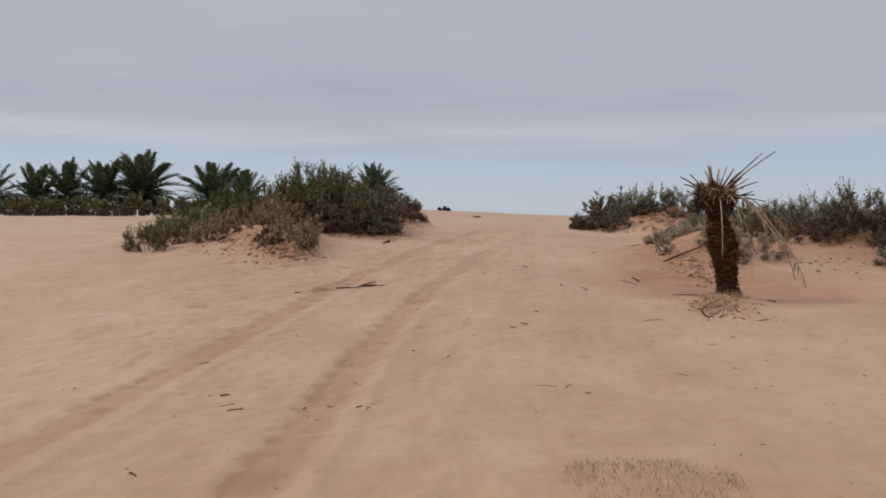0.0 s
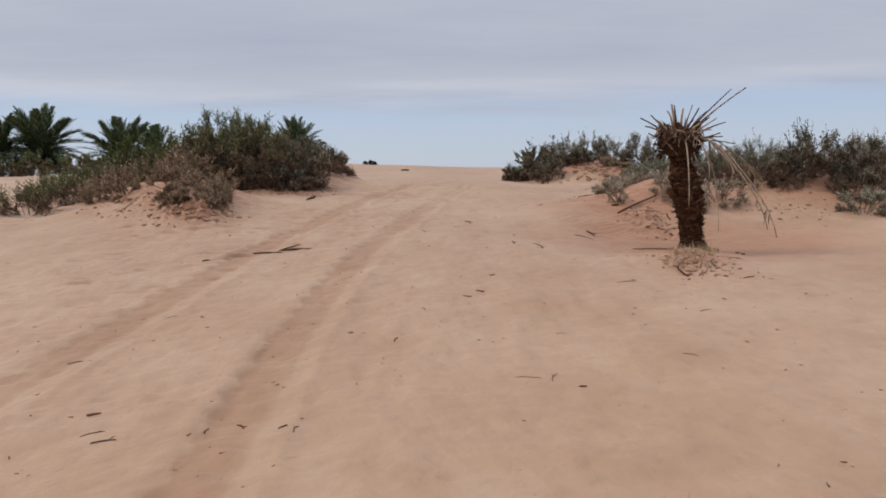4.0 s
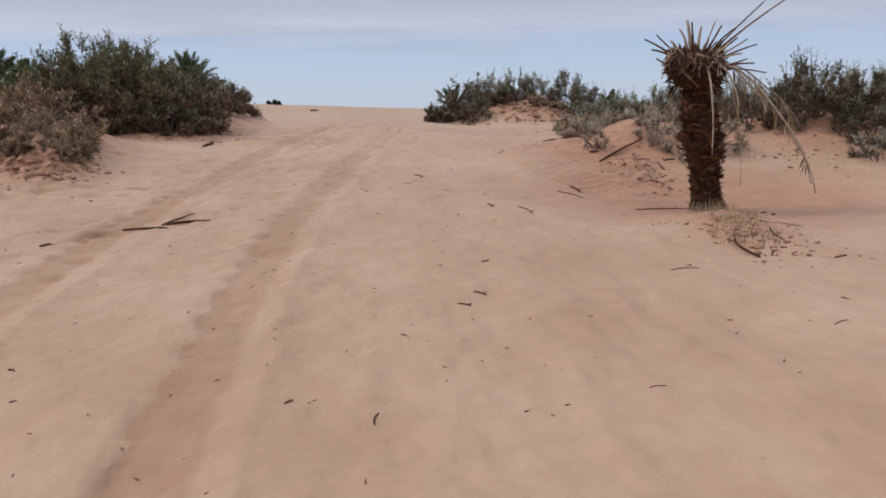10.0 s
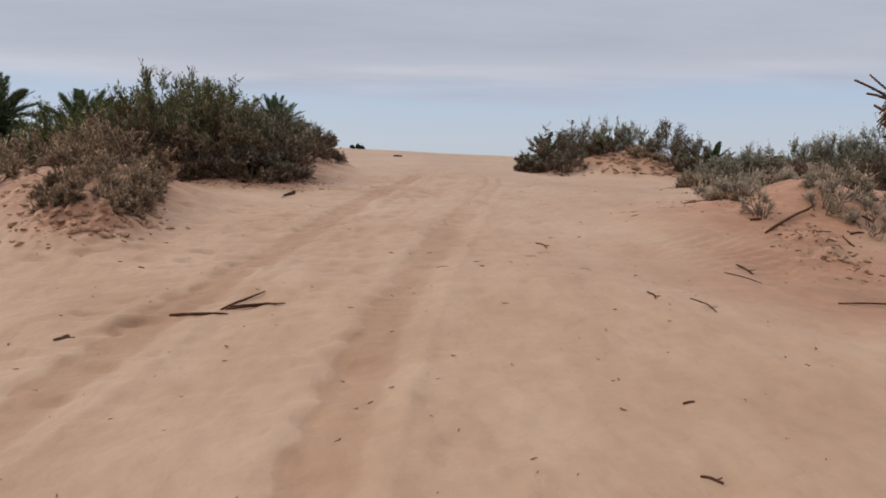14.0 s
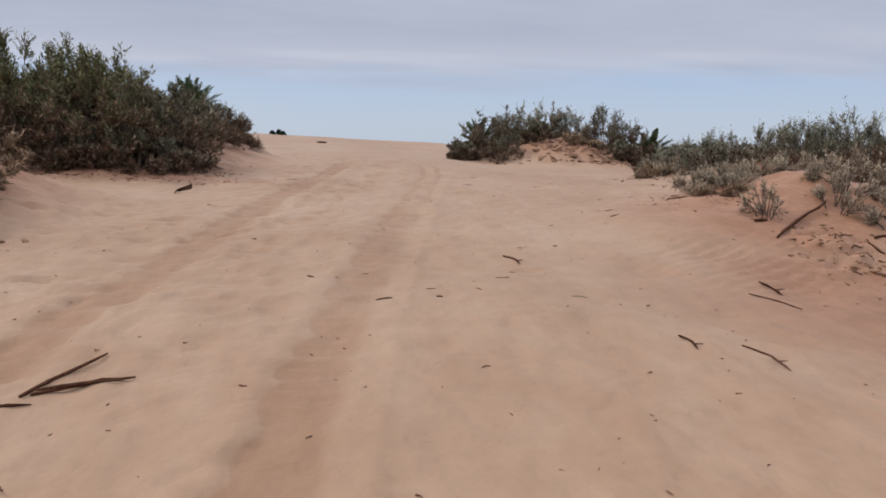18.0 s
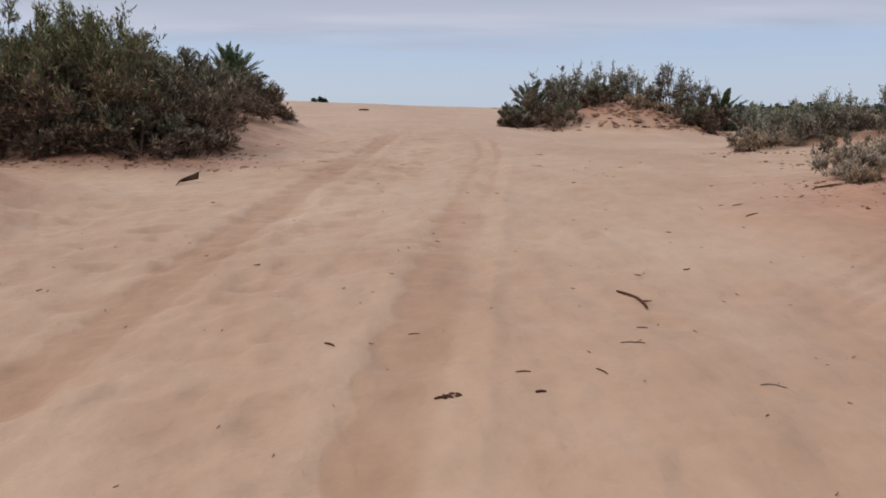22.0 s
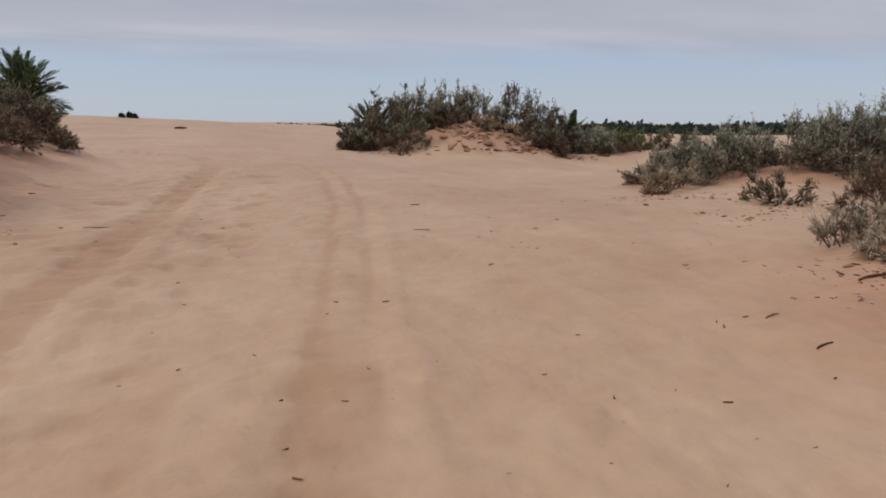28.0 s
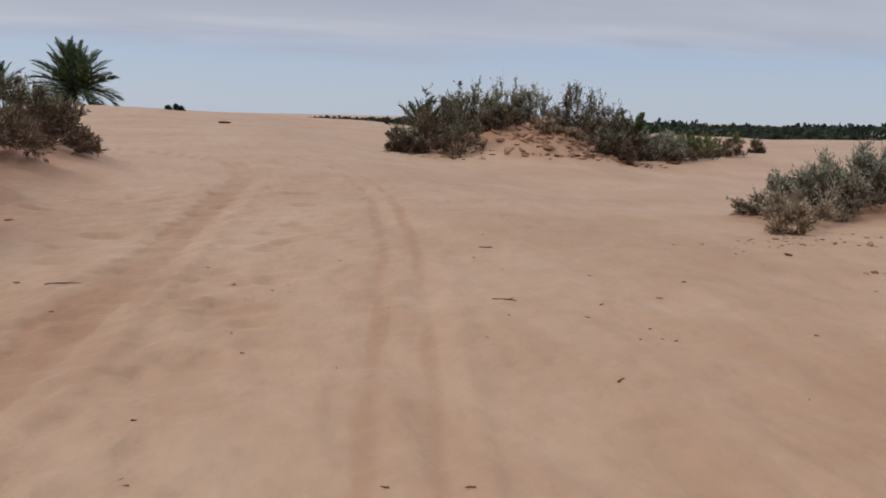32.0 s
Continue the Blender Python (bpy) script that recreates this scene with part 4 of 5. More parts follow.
def palm(x, y, size, trunk, count, label, seed, base=None, group="date palms", stiff=False):
    rng = np.random.default_rng(seed)
    z = gz(x, y) if base is None else base
    ob = holder("date_palm", x, y, z, label, "palm tree", group)
    th = max(trunk, 0.3)
    put_part("trunk", tube_mesh("trunk", [(0, 0, -0.2), (0.02, 0, th * 0.5), (0, 0.02, th), (0, 0, th + 0.25)], (0.30, 0.24, 0.24, 0.10), BARK, 10, rough=0.08, rng=rng), ob)
    for i in range(count):
        f = (i + 0.5) / count
        el = 86 - 108 * f ** 0.95 + rng.normal(0, 5)
        me = (STIFF_MESHES if stiff else FROND_MESHES)[int(np.clip(f * 5.2 + rng.normal(0, 0.5), 0, 5))]
        m = pose(0, 0, th + 0.1 * (1 - f), 0, 0, i * 137.5 + rng.normal(0, 9)) @ pose(0.05, 0, 0, rng.normal(0, 14), -el, 0)
        put_part("frond", me, ob, "", m @ Matrix.Scale(size * rng.uniform(0.85, 1.1), 4))
    return ob


PALM_L = "bushy green date palm with arching feather fronds"
palm(-36.2, 77.0, 4.0, 2.0, 46, PALM_L, 31)
palm(-34.0, 81.0, 3.6, 1.6, 44, PALM_L, 32)
palm(-32.2, 77.0, 4.4, 2.6, 52, "tall bushy green date palm with arching feather fronds", 33)
palm(-24.6, 77.0, 4.2, 1.9, 48, PALM_L, 34)
palm(-22.2, 81.0, 3.8, 1.8, 42, PALM_L, 35)
palm(-8.7, 90.0, 4.2, 2.3, 60, "date palm with a dark green crown above the dune", 36)
palm(-15.5, 92.0, 3.4, 2.4, 44, PALM_L, 37)
palm(-41.0, 79.0, 4.2, 2.2, 44, PALM_L, 38)
palm(-45.5, 80.5, 4.0, 1.9, 40, PALM_L, 41)
palm(-50.0, 79.0, 4.2, 2.1, 40, PALM_L, 42)
palm(9.0, 41.5, 1.15, 0.55, 26, "young palm with stiff dark green fronds beside bushes", 39, group="young palms", stiff=True)
palm(16.6, 39.4, 1.2, 0.38, 24, "young palm with stiff grey-green fronds in front of bushes", 40, group="young palms", stiff=True)
for i in range(17):
    bush(-51.4 + i * 2.1, 71.0 + 0.8 * math.sin(i * 1.9), 1.7, 1.2, 1.8 + 0.3 * math.sin(i * 2.7), LEAF_OLIVE, "dull green shrub at the foot of date palms", "hedge below the palms", 0.35, 0.20, 0.1, 10, 8)


# ---- the dead palm ----
def dead_palm(x, y):
    rng = np.random.default_rng(51)
    z = gz(x, y)
    ob = holder("dead_palm", x, y, z - 0.02, "dead palm stump with dark scaly trunk and cut fronds", "palm stump", size=1.09)
    height, lean = 1.63, (-0.25, 0.02)

    def axis(s):
        return np.array([lean[0] * s ** 0.9 + 0.03 * math.sin(4 * s), lean[1] * s, height * s])

    def radius(s):
        return float(np.interp(s, (0, 0.08, 0.28, 0.36, 0.44, 0.58, 0.74, 0.88, 1.0), (0.185, 0.170, 0.168, 0.190, 0.212, 0.222, 0.196, 0.150, 0.145)))

    ss = np.linspace(-0.12, 1.0, 22)
    put_part("trunk", tube_mesh("trunk", [axis(max(s, 0)) + np.array([0, 0, min(s, 0) * height]) for s in ss], [radius(max(s, 0)) - 0.02 for s in ss], BARK, 16, rough=0.06, rng=rng), ob)
    # scales: stubs of old leaf bases in spiral rows
    scales = []
    for kind in range(4):
        w, t, ln = rng.uniform(0.045, 0.08), rng.uniform(0.010, 0.018), rng.uniform(0.020, 0.050)
        v, f = [], []
        for a, (sw, st, up, outw) in enumerate(((1.0, 1.0, -0.02, 0.0), (0.95, 0.9, 0.012, 0.5 * ln), (0.8, 0.7, 0.030, 0.9 * ln), (0.55, 0.4, 0.036, ln))):
            for dx, dy in ((-1, -1), (1, -1), (1, 1), (-1, 1)):
                jt = rng.normal(0, 0.004, 3)
                v.append((outw + dy * t * st * 0.7 + jt[0], dx * w * sw + jt[1], up + dy * t * st + jt[2]))
        for a in range(3):
            for b in range(4):
                f.append((4 * a + b, 4 * a + (b + 1) % 4, 4 * a + 4 + (b + 1) % 4, 4 * a + 4 + b))
        f += [(3, 2, 1, 0), (12, 13, 14, 15)]
        scales.append(indexed("leaf_base", v, f, LEAF_BASE, smooth=False))
    n = 300
    for i in range(n):
        s = 0.02 + 0.93 * (i + rng.uniform(-0.3, 0.3)) / n
        s = min(max(s, 0.01), 0.97)
        ang = i * 137.508 + rng.normal(0, 7)
        c = axis(s)
        r = radius(s) - 0.03
        m = Matrix.Translation(c) @ pose(0, 0, 0, 0, 0, ang) @ pose(r, 0, 0, rng.normal(0, 16), rng.normal(4, 26), rng.normal(0, 22)) @ Matrix.Scale(rng.uniform(0.55, 1.15) + (0.55 if 0.40 < s < 0.68 and rng.uniform() < 0.35 else 0.0), 4)
        put_part("leaf_base", scales[int(rng.integers(4))], ob, "", m)
    # the fibrous head
    top = axis(1.0)
    k, sides = 9, 18
    v, f = [], []
    for a in range(k):
        s = a / (k - 1)
        rr = (0.160 + 0.125 * math.sin(math.pi * min(s * 1.15, 1)) - 0.14 * max(0, s - 0.7) / 0.3)
        for b in range(sides):
            t = 2 * math.pi * b / sides
            r2 = rr * (1 + 0.10 * rng.normal())
            v.append((top[0] + r2 * math.cos(t), top[1] + r2 * math.sin(t), top[2] - 0.12 + 0.46 * s + 0.02 * rng.normal()))
    for a in range(k - 1):
        for b in range(sides):
            f.append((a * sides + b, a * sides + (b + 1) % sides, (a + 1) * sides + (b + 1) % sides, (a + 1) * sides + b))
    f.append(tuple(range((k - 1) * sides, k * sides)))
    put_part("fibre_head", indexed("fibre_head", v, f, FIBRE_DARK), ob, "ragged brown fibre below the cut fronds")
    # loose fibres over the head
    m_ = 520
    t = rng.uniform(0, 2 * np.pi, m_)
    p = np.stack([top[0] + 0.25 * np.cos(t), top[1] + 0.25 * np.sin(t), top[2] + rng.uniform(-0.14, 0.3, m_)], 1)
    d = np.stack([np.cos(t) * 0.5, np.sin(t) * 0.5, rng.normal(-0.2, 0.9, m_)], 1)
    put_part("loose_fibre", quads("loose_fibre", leaf_quads(rng, p, d, 0.13, 0.026), FIBRE_DARK), ob)
    # curled strips of torn leaf sheath round the head
    strips, pale = [], []
    for i in range(110):
        t, hz = rng.uniform(0, 6.283), rng.uniform(0.02, 0.30)
        rad, cu = np.array([math.cos(t), math.sin(t), 0]), rng.uniform(-0.16, 0.16)
        tang = np.array([-math.sin(t), math.cos(t), 0])
        a = top + rad * 0.19 + np.array([0, 0, hz])
        b = a + rad * rng.uniform(0.09, 0.15) + tang * cu * 0.5 + np.array([0, 0, rng.uniform(0.0, 0.08)])
        c = b + rad * rng.uniform(-0.02, 0.06) + tang * cu + np.array([0, 0, -rng.uniform(0.04, 0.16)])
        (pale if i % 3 == 0 else strips).append((a, b, c))
    for name, group, mat in (("torn_sheath", strips, FIBRE), ("pale_sheath", pale, PALE_STICK)):
        tagged(put_part(name, quads(name, tube_quads(np.array(group), 0.013, 0.006, 4), mat), ob, "curled strips of torn leaf sheath"), kind="stuff")
    # shaggy fibre between the scales
    m_ = 900
    t, hh = rng.uniform(0, 2 * np.pi, m_), rng.uniform(0.02, 0.97, m_)
    p = np.array([axis(s) + (radius(s) - 0.015) * np.array([math.cos(a), math.sin(a), 0]) for s, a in zip(hh, t)])
    d = np.stack([np.cos(t) * 0.5 - np.sin(t) * rng.normal(0, 1, m_), np.sin(t) * 0.5 + np.cos(t) * rng.normal(0, 1, m_), rng.normal(0.1, 0.5, m_)], 1)
    put_part("trunk_fibre", quads("trunk_fibre", leaf_quads(rng, p, d, 0.075, 0.018), FIBRE_DARK), ob)
    # cut frond stalks; e points across the walk, w along it
    e, w, up = np.array([0.83, -0.56, 0]), np.array([0.56, 0.83, 0]), np.array([0, 0, 1.0])
    c0 = top + np.array([0.0, 0.0, 0.16])

    def stalk(tip, r, material, droop=0.0):
        st = c0 + tip * min(0.20 / np.linalg.norm(tip), 0.5) + np.array([0, 0, -0.05])
        pts = [st + (c0 + tip - st) * k + np.array([0, 0, droop * math.sin(math.pi * k)]) for k in np.linspace(0, 1, 5)]
        put_part("frond_stalk", tube_mesh("frond_stalk", pts, r * np.array([1.2, 0.80, 0.62, 0.55, 0.48]), material, 6, rough=0.08, rng=rng), ob)

    for x, z, dep, r, m in ((-0.66, 0.34, 0.05, 0.022, 0), (-0.52, 0.40, 0.20, 0.018, 1), (-0.55, 0.19, -0.10, 0.022, 0), (-0.48, 0.07, -0.15, 0.021, 0), (-0.40, -0.12, -0.18, 0.024, 0),
                            (-0.12, 0.55, -0.05, 0.032, 2), (-0.22, 0.45, 0.10, 0.022, 2), (-0.06, 0.52, -0.12, 0.020, 0), (0.05, 0.48, 0.08, 0.024, 2), (0.22, 0.52, -0.05, 0.016, 2), (0.30, 0.48, 0.14, 0.020, 1),
                            (0.72, 0.68, 0.10, 0.015, 0), (0.94, 0.68, -0.06, 0.016, 0), (0.48, 0.44, 0.12, 0.016, 1), (0.74, 0.22, 0.05, 0.018, 0), (0.62, 0.28, -0.15, 0.018, 2), (0.72, -0.02, -0.08, 0.020, 0),
                            (0.56, 0.10, -0.22, 0.020, 2), (0.64, 0.05, 0.20, 0.018, 0), (0.88, -0.14, 0.10, 0.015, 0), (0.50, 0.30, -0.10, 0.018, 0), (0.40, 0.20, -0.36, 0.022, 2), (-0.30, 0.28, -0.32, 0.022, 2)):
        k = 1.0 if x > 0.7 and z > 0.5 else 0.90
        stalk((e * x + up * z + w * dep) * k, r, (LEAF_BASE, STICK, PALE_STICK)[m], (0.03 if r < 0.017 else 0.0) + rng.normal(0, 0.022))
    for i in range(11):
        az, el, ln = i * 137.5 + rng.normal(0, 10), rng.uniform(5, 75), rng.uniform(0.26, 0.42)
        stalk(ln * np.array([math.cos(radians(az)) * math.cos(radians(el)), math.sin(radians(az)) * math.cos(radians(el)), math.sin(radians(el))]), rng.uniform(0.013, 0.021), LEAF_BASE if i % 4 else PALE_STICK, rng.uniform(-0.03, 0.02))
    # dry fronds that hang down: side reach, forward reach, drop, thickness, fringe
    for x, dep, drop, r, fringe in ((0.16, -0.30, 1.02, 0.013, 0), (0.34, -0.22, 0.62, 0.013, 0), (1.12, -0.25, 1.34, 0.017, 4), (1.22, 0.10, 1.50, 0.015, 30), (1.02, 0.25, 0.75, 0.012, 40), (0.40, 0.12, 1.45, 0.008, 0), (0.62, 0.0, 0.55, 0.014, 8)):
        way = e * x + w * dep
        pts = []
        for k in np.linspace(0, 1, 11):
            bow = 1 - (1 - k) ** (2.6 if x < 0.5 else 1.35)
            pts.append(top + unit(way) * 0.20 + way * bow + up * (0.14 + 0.06 * math.sin(math.pi * min(1, k * 2.2)) - drop * k ** (1.15 if x < 0.5 else 1.45)))
        pts = np.array(pts)
        fr = put_part("hanging_frond", tube_mesh("hanging_frond", pts, np.linspace(r, r * 0.42, 11), PALE_STICK, 6), ob, "pale dry frond stalk that hangs down")
        if fringe:
            sp = rng.uniform(0.15, 0.85, fringe)
            b = np.stack([np.interp(sp, np.linspace(0, 1, 11), pts[:, i]) for i in range(3)], 1)
            d = np.stack([rng.normal(0.15, 0.18, fringe), rng.normal(-0.1, 0.18, fringe), -np.ones(fringe)], 1)
            tagged(put_part("dry_fringe", quads("dry_fringe", leaf_quads(rng, b, d, 0.22, 0.020), STRAW), fr), kind="stuff")
    # shreds of fibre round the foot
    m_ = 130
    t = rng.uniform(0, 2 * np.pi, m_)
    p = np.stack([0.17 * np.cos(t), 0.17 * np.sin(t), rng.uniform(0.04, 0.22, m_)], 1)
    d = np.stack([np.cos(t) * 0.35, np.sin(t) * 0.35, -np.ones(m_)], 1)
    put_part("foot_fibre", quads("foot_fibre", leaf_quads(rng, p, d, 0.17, 0.020), STRAW), ob, "pale frayed fibre at the foot of the trunk")


dead_palm(5.34, 13.35)


# ---- straw tufts, sticks and litter ----
def straw_tuft(x, y, r, count, h, label, seed, wide=0.006):
    rng = np.random.default_rng(seed)
    a, u = rng.uniform(0, 6.283, count), np.sqrt(rng.uniform(0, 1, count)) * r
    px, py = np.cos(a) * u, np.sin(a) * u
    p = np.stack([px, py, ground_z(px + x, py + y) - gz(x, y) - 0.005], 1)
    d = np.stack([rng.normal(0, 0.45, count), rng.normal(0, 0.45, count), np.ones(count)], 1)
    ob = new("straw_grass", quads("straw_grass", leaf_quads(rng, p, d, h, wide), STRAW))
    ob.location = (x, y, gz(x, y))
    return tagged(ob, label, "grass", kind="stuff")


straw_tuft(5.20, 12.95, 0.34, 130, 0.15, "dry straw grass at the foot of the dead palm", 61)
straw_tuft(4.85, 12.3, 0.42, 200, 0.10, "sparse dry straw grass on a sand hummock", 62)
straw_tuft(4.45, 11.5, 0.34, 260, 0.10, "sparse dry straw grass on a sand hummock", 64)
straw_tuft(4.12, 10.85, 0.36, 240, 0.085, "sparse dry straw grass on a sand hummock", 65)
straw_tuft(1.27, 4.2, 0.55, 1100, 0.055, "sparse dry yellow straw grass on a small sand hummock", 63, 0.0035)


def stick(name, x, y, length, turn, r, label, material, bend=0.05, tilt=2.0, seed=0, fork=0.0, group="sticks on the sand", lift=0.0):
    rng = np.random.default_rng(seed)
    c, s = math.cos(radians(turn)), math.sin(radians(turn))
    t = np.linspace(-0.5, 0.5, 7)
    off = bend * length * (np.cos(np.pi * t) - 0.5) + rng.normal(0, 0.008 * length, 7)
    px, py = x + c * t * length - s * off, y + s * t * length + c * off
    g = ground_z(px, py)
    pz = np.maximum(g[0] + (g[-1] - g[0]) * (t + 0.5) + (t + 0.5) * length * math.tan(radians(tilt)), g) + r * 0.7 + lift
    pts = np.stack([px - x, py - y, pz - gz(x, y)], 1)
    ob = new(name, tube_mesh(name, pts, r * np.array([0.8, 1, 1.05, 1, 0.95, 0.85, 0.55]), material, 6, rough=0.1, rng=rng))
    ob.location = (x, y, gz(x, y))
    if fork:
        q = np.array([pts[4], pts[4] + (np.array([c, s, 0]) * 0.5 + np.array([-s, c, 0.25]) * 0.5) * fork * length])
        put_part("side_twig", tube_mesh("side_twig", [q[0], (q[0] + q[1]) / 2, q[1]], (r * 0.7, r * 0.6, r * 0.4), material, 5), ob)
    return tagged(ob, label, "stick", group)


STICK_L = "dead brown stick lying on the sand"
# the broken frond that lies as a V between the ruts, its middle under the sand
frond = stick("broken_frond", -1.26, 12.80, 0.47, 20, 0.010, "broken dry palm frond lying flat on the sand", STICK, 0.04, 1, 71)
for k in range(4):
    q = [(-0.20 + 0.03 * k, -0.060 + 0.006 * k, 0.02), (-0.08 + 0.04 * k, -0.030 + 0.010 * k, 0.024), (0.03 + 0.05 * k, 0.0 + 0.008 * k, 0.018)]
    put_part("torn_leaflet", tube_mesh("torn_leaflet", q, (0.005, 0.009, 0.003), STICK, 4), frond)
stick("broken_frond", -1.38, 12.94, 0.58, 60, 0.009, "broken dry palm frond propped on another", STICK, 0.02, 0.4, 72)
husk = stick("broken_frond", -1.76, 12.60, 0.25, -3, 0.013, "dark curled butt of a broken palm frond, half buried", STICK, 0.05, 1, 74)
for k in range(3):
    q = [(0.02 + 0.05 * k, -0.012, 0.012), (0.12 + 0.05 * k, 0.0, 0.018), (0.21 + 0.05 * k, 0.030, 0.004)]
    put_part("torn_leaflet", tube_mesh("torn_leaflet", q, (0.006, 0.009, 0.003), STICK, 4), husk)
stick("dead_branch", 5.28, 15.80, 1.16, 27, 0.017, "dead brown branch leaning on a sand slope", STICK, 0.02, 1.5, 73)
for n, (x, y, ln, tr, r, fk) in enumerate((
        (1.02, 6.88, 0.20, -22, 0.005, 0), (1.21, 6.86, 0.20, 65, 0.008, 0.25), (2.97, 10.08, 0.27, 3, 0.009, 0), (0.94, 9.66, 0.11, -40, 0.013, 0.5), (3.88, 14.42, 0.22, -66, 0.022, 0.5),
        (4.72, 13.39, 0.82, -9, 0.020, 0.15), (2.495, 12.64, 0.38, -84, 0.013, 0.2), (2.135, 12.90, 0.26, -97, 0.015, 0.3), (1.71, 15.04, 0.34, -84, 0.018, 0.25),
        (-0.07, 14.57, 0.07, -50, 0.012, 0), (3.665, 14.08, 0.44, -61, 0.013, 0), (-0.02, 21.2, 0.22, 25, 0.008, 0), (3.22, 21.8, 0.12, -20, 0.010, 0.4),
        (2.68, 20.2, 0.16, -30, 0.008, 0.4), (0.06, 8.08, 0.10, 70, 0.010, 0), (-0.99, 6.18, 0.14, -65, 0.009, 0.3), (-1.74, 5.94, 0.14, 10, 0.010, 0.5),
        (4.95, 11.35, 0.36, -40, 0.010, 0.3), (4.53, 10.09, 0.14, 5, 0.014, 0.4), (1.41, 10.71, 0.07, 0, 0.014, 0), (1.12, 9.88, 0.10, -30, 0.014, 0.5),
        (0.80, 13.95, 0.05, 10, 0.012, 0), (1.41, 14.39, 0.12, -15, 0.006, 0.5), (0.78, 14.15, 0.07, -10, 0.007, 0), (1.13, 14.09, 0.07, -70, 0.007, 0), (1.56, 14.61, 0.06, 0, 0.007, 0),
        (-0.63, 5.97, 0.12, 80, 0.007, 0.3), (-2.64, 7.87, 0.12, 5, 0.009, 0), (-1.85, 6.08, 0.14, 8, 0.007, 0.3), (1.35, 6.58, 0.06, 0, 0.011, 0), (0.36, 14.72, 0.06, -10, 0.006, 0),
        (1.85, 13.9, 0.12, -10, 0.006, 0.3), (3.5, 16.69, 0.10, -5, 0.012, 0), (3.67, 17.18, 0.12, 8, 0.008, 0.3),
        (3.87, 10.55, 0.62, 75, 0.026, 0.2), (4.46, 10.86, 0.55, 70, 0.018, 0), (4.05, 10.35, 0.20, 40, 0.016, 0.4), (5.95, 13.0, 0.10, 10, 0.020, 0), (5.93, 12.78, 0.06, 0, 0.030, 0),
        (4.88, 15.94, 0.15, -4, 0.040, 0), (5.42, 15.36, 0.40, 24, 0.016, 0.3), (5.42, 15.15, 0.14, 2, 0.015, 0.4), (5.43, 15.08, 0.12, 5, 0.014, 0), (5.68, 15.20, 0.30, 80, 0.022, 0),
        (5.93, 15.37, 0.20, 3, 0.030, 0.3), (6.36, 15.75, 0.16, -70, 0.030, 0), (4.63, 17.25, 0.26, -18, 0.020, 0.3),
        (-2.2, 9.2, 0.12, 20, 0.006, 0), (1.6, 8.1, 0.10, 0, 0.006, 0), (2.4, 7.1, 0.12, -30, 0.006, 0), (3.3, 8.7, 0.14, 15, 0.006, 0))):
    stick("stick", x, y, ln, tr, r * 0.47, STICK_L, STICK if n % 5 != 1 or r > 0.01 else TWIG, 0.10, 1, 80 + n, fk)

# a dark lump of bark by the thicket and the plank far up the slope
def bark_piece(x, y):
    """A curled plate of palm bark that stands on two edges."""
    rng = np.random.default_rng(141)
    nu, nv, thick = 8, 5, 0.010
    v, f = [], []
    for side in (0, 1):
        for i in range(nu):
            for j in range(nv):
                u, w = i / (nu - 1), j / (nv - 1) - 0.5
                half = 0.012 + 0.050 * u
                px = (u - 0.45) * 0.19
                py = 2 * w * half * 0.8
                pz = 0.016 + 0.040 * u + (0.02 + 0.040 * u) * (w + 0.5) + 0.02 * (1 - (2 * w) ** 2) - side * thick
                v.append((px + rng.normal(0, 0.004), py + rng.normal(0, 0.004), pz))
    n = nu * nv
    for i in range(nu - 1):
        for j in range(nv - 1):
            a = i * nv + j
            f += [(a, a + nv, a + nv + 1, a + 1), (n + a, n + a + 1, n + a + nv + 1, n + a + nv)]
    ring = [i * nv for i in range(nu)] + [(nu - 1) * nv + j for j in range(1, nv)] + [i * nv + nv - 1 for i in range(nu - 2, -1, -1)] + [j for j in range(nv - 2, 0, -1)]
    for a, b in zip(ring, ring[1:] + ring[:1]):
        f.append((b, a, n + a, n + b))
    ob = holder("bark_piece", x, y, gz(x, y), "curled dark brown piece of palm bark on the sand", "bark", turn=6)
    put_part("plate", indexed("plate", v, f, BARK), ob)
    put_part("loose_strip", tube_mesh("loose_strip", [(-0.06, 0.0, 0.034), (-0.085, -0.03, 0.036), (-0.11, -0.12, 0.022), (-0.13, -0.22, 0.004)], (0.010, 0.012, 0.010, 0.005), BARK, 5), ob, "torn strip of bark that trails on the sand")


bark_piece(-1.55, 19.76)
stick("plank", 2.5, 52.5, 0.58, 8, 0.055, "weathered brown plank half buried in the slope", STICK, 0.0, 1, 142)


def pellet_cluster(x, y):
    rng = np.random.default_rng(150)
    ob = holder("twig_heap", x, y, gz(x, y), "small heap of dark dry plant bits on the sand", "litter")
    for i in range(18):
        a, u = rng.uniform(0, 6.28), rng.uniform(0, 0.042)
        px, py = math.cos(a) * u * 1.3, math.sin(a) * u
        b = rng.uniform(0, 180)
        d = np.array([math.cos(b), math.sin(b), 0.15]) * rng.uniform(0.008, 0.015)
        c = np.array([px, py, float(ground_z(x + px, y + py)) - gz(x, y) + 0.005])
        put_part("bit", tube_mesh("bit", [c - d, c, c + d], (0.0035, 0.005, 0.003), STICK, 5), ob)


pellet_cluster(0.41, 14.0)


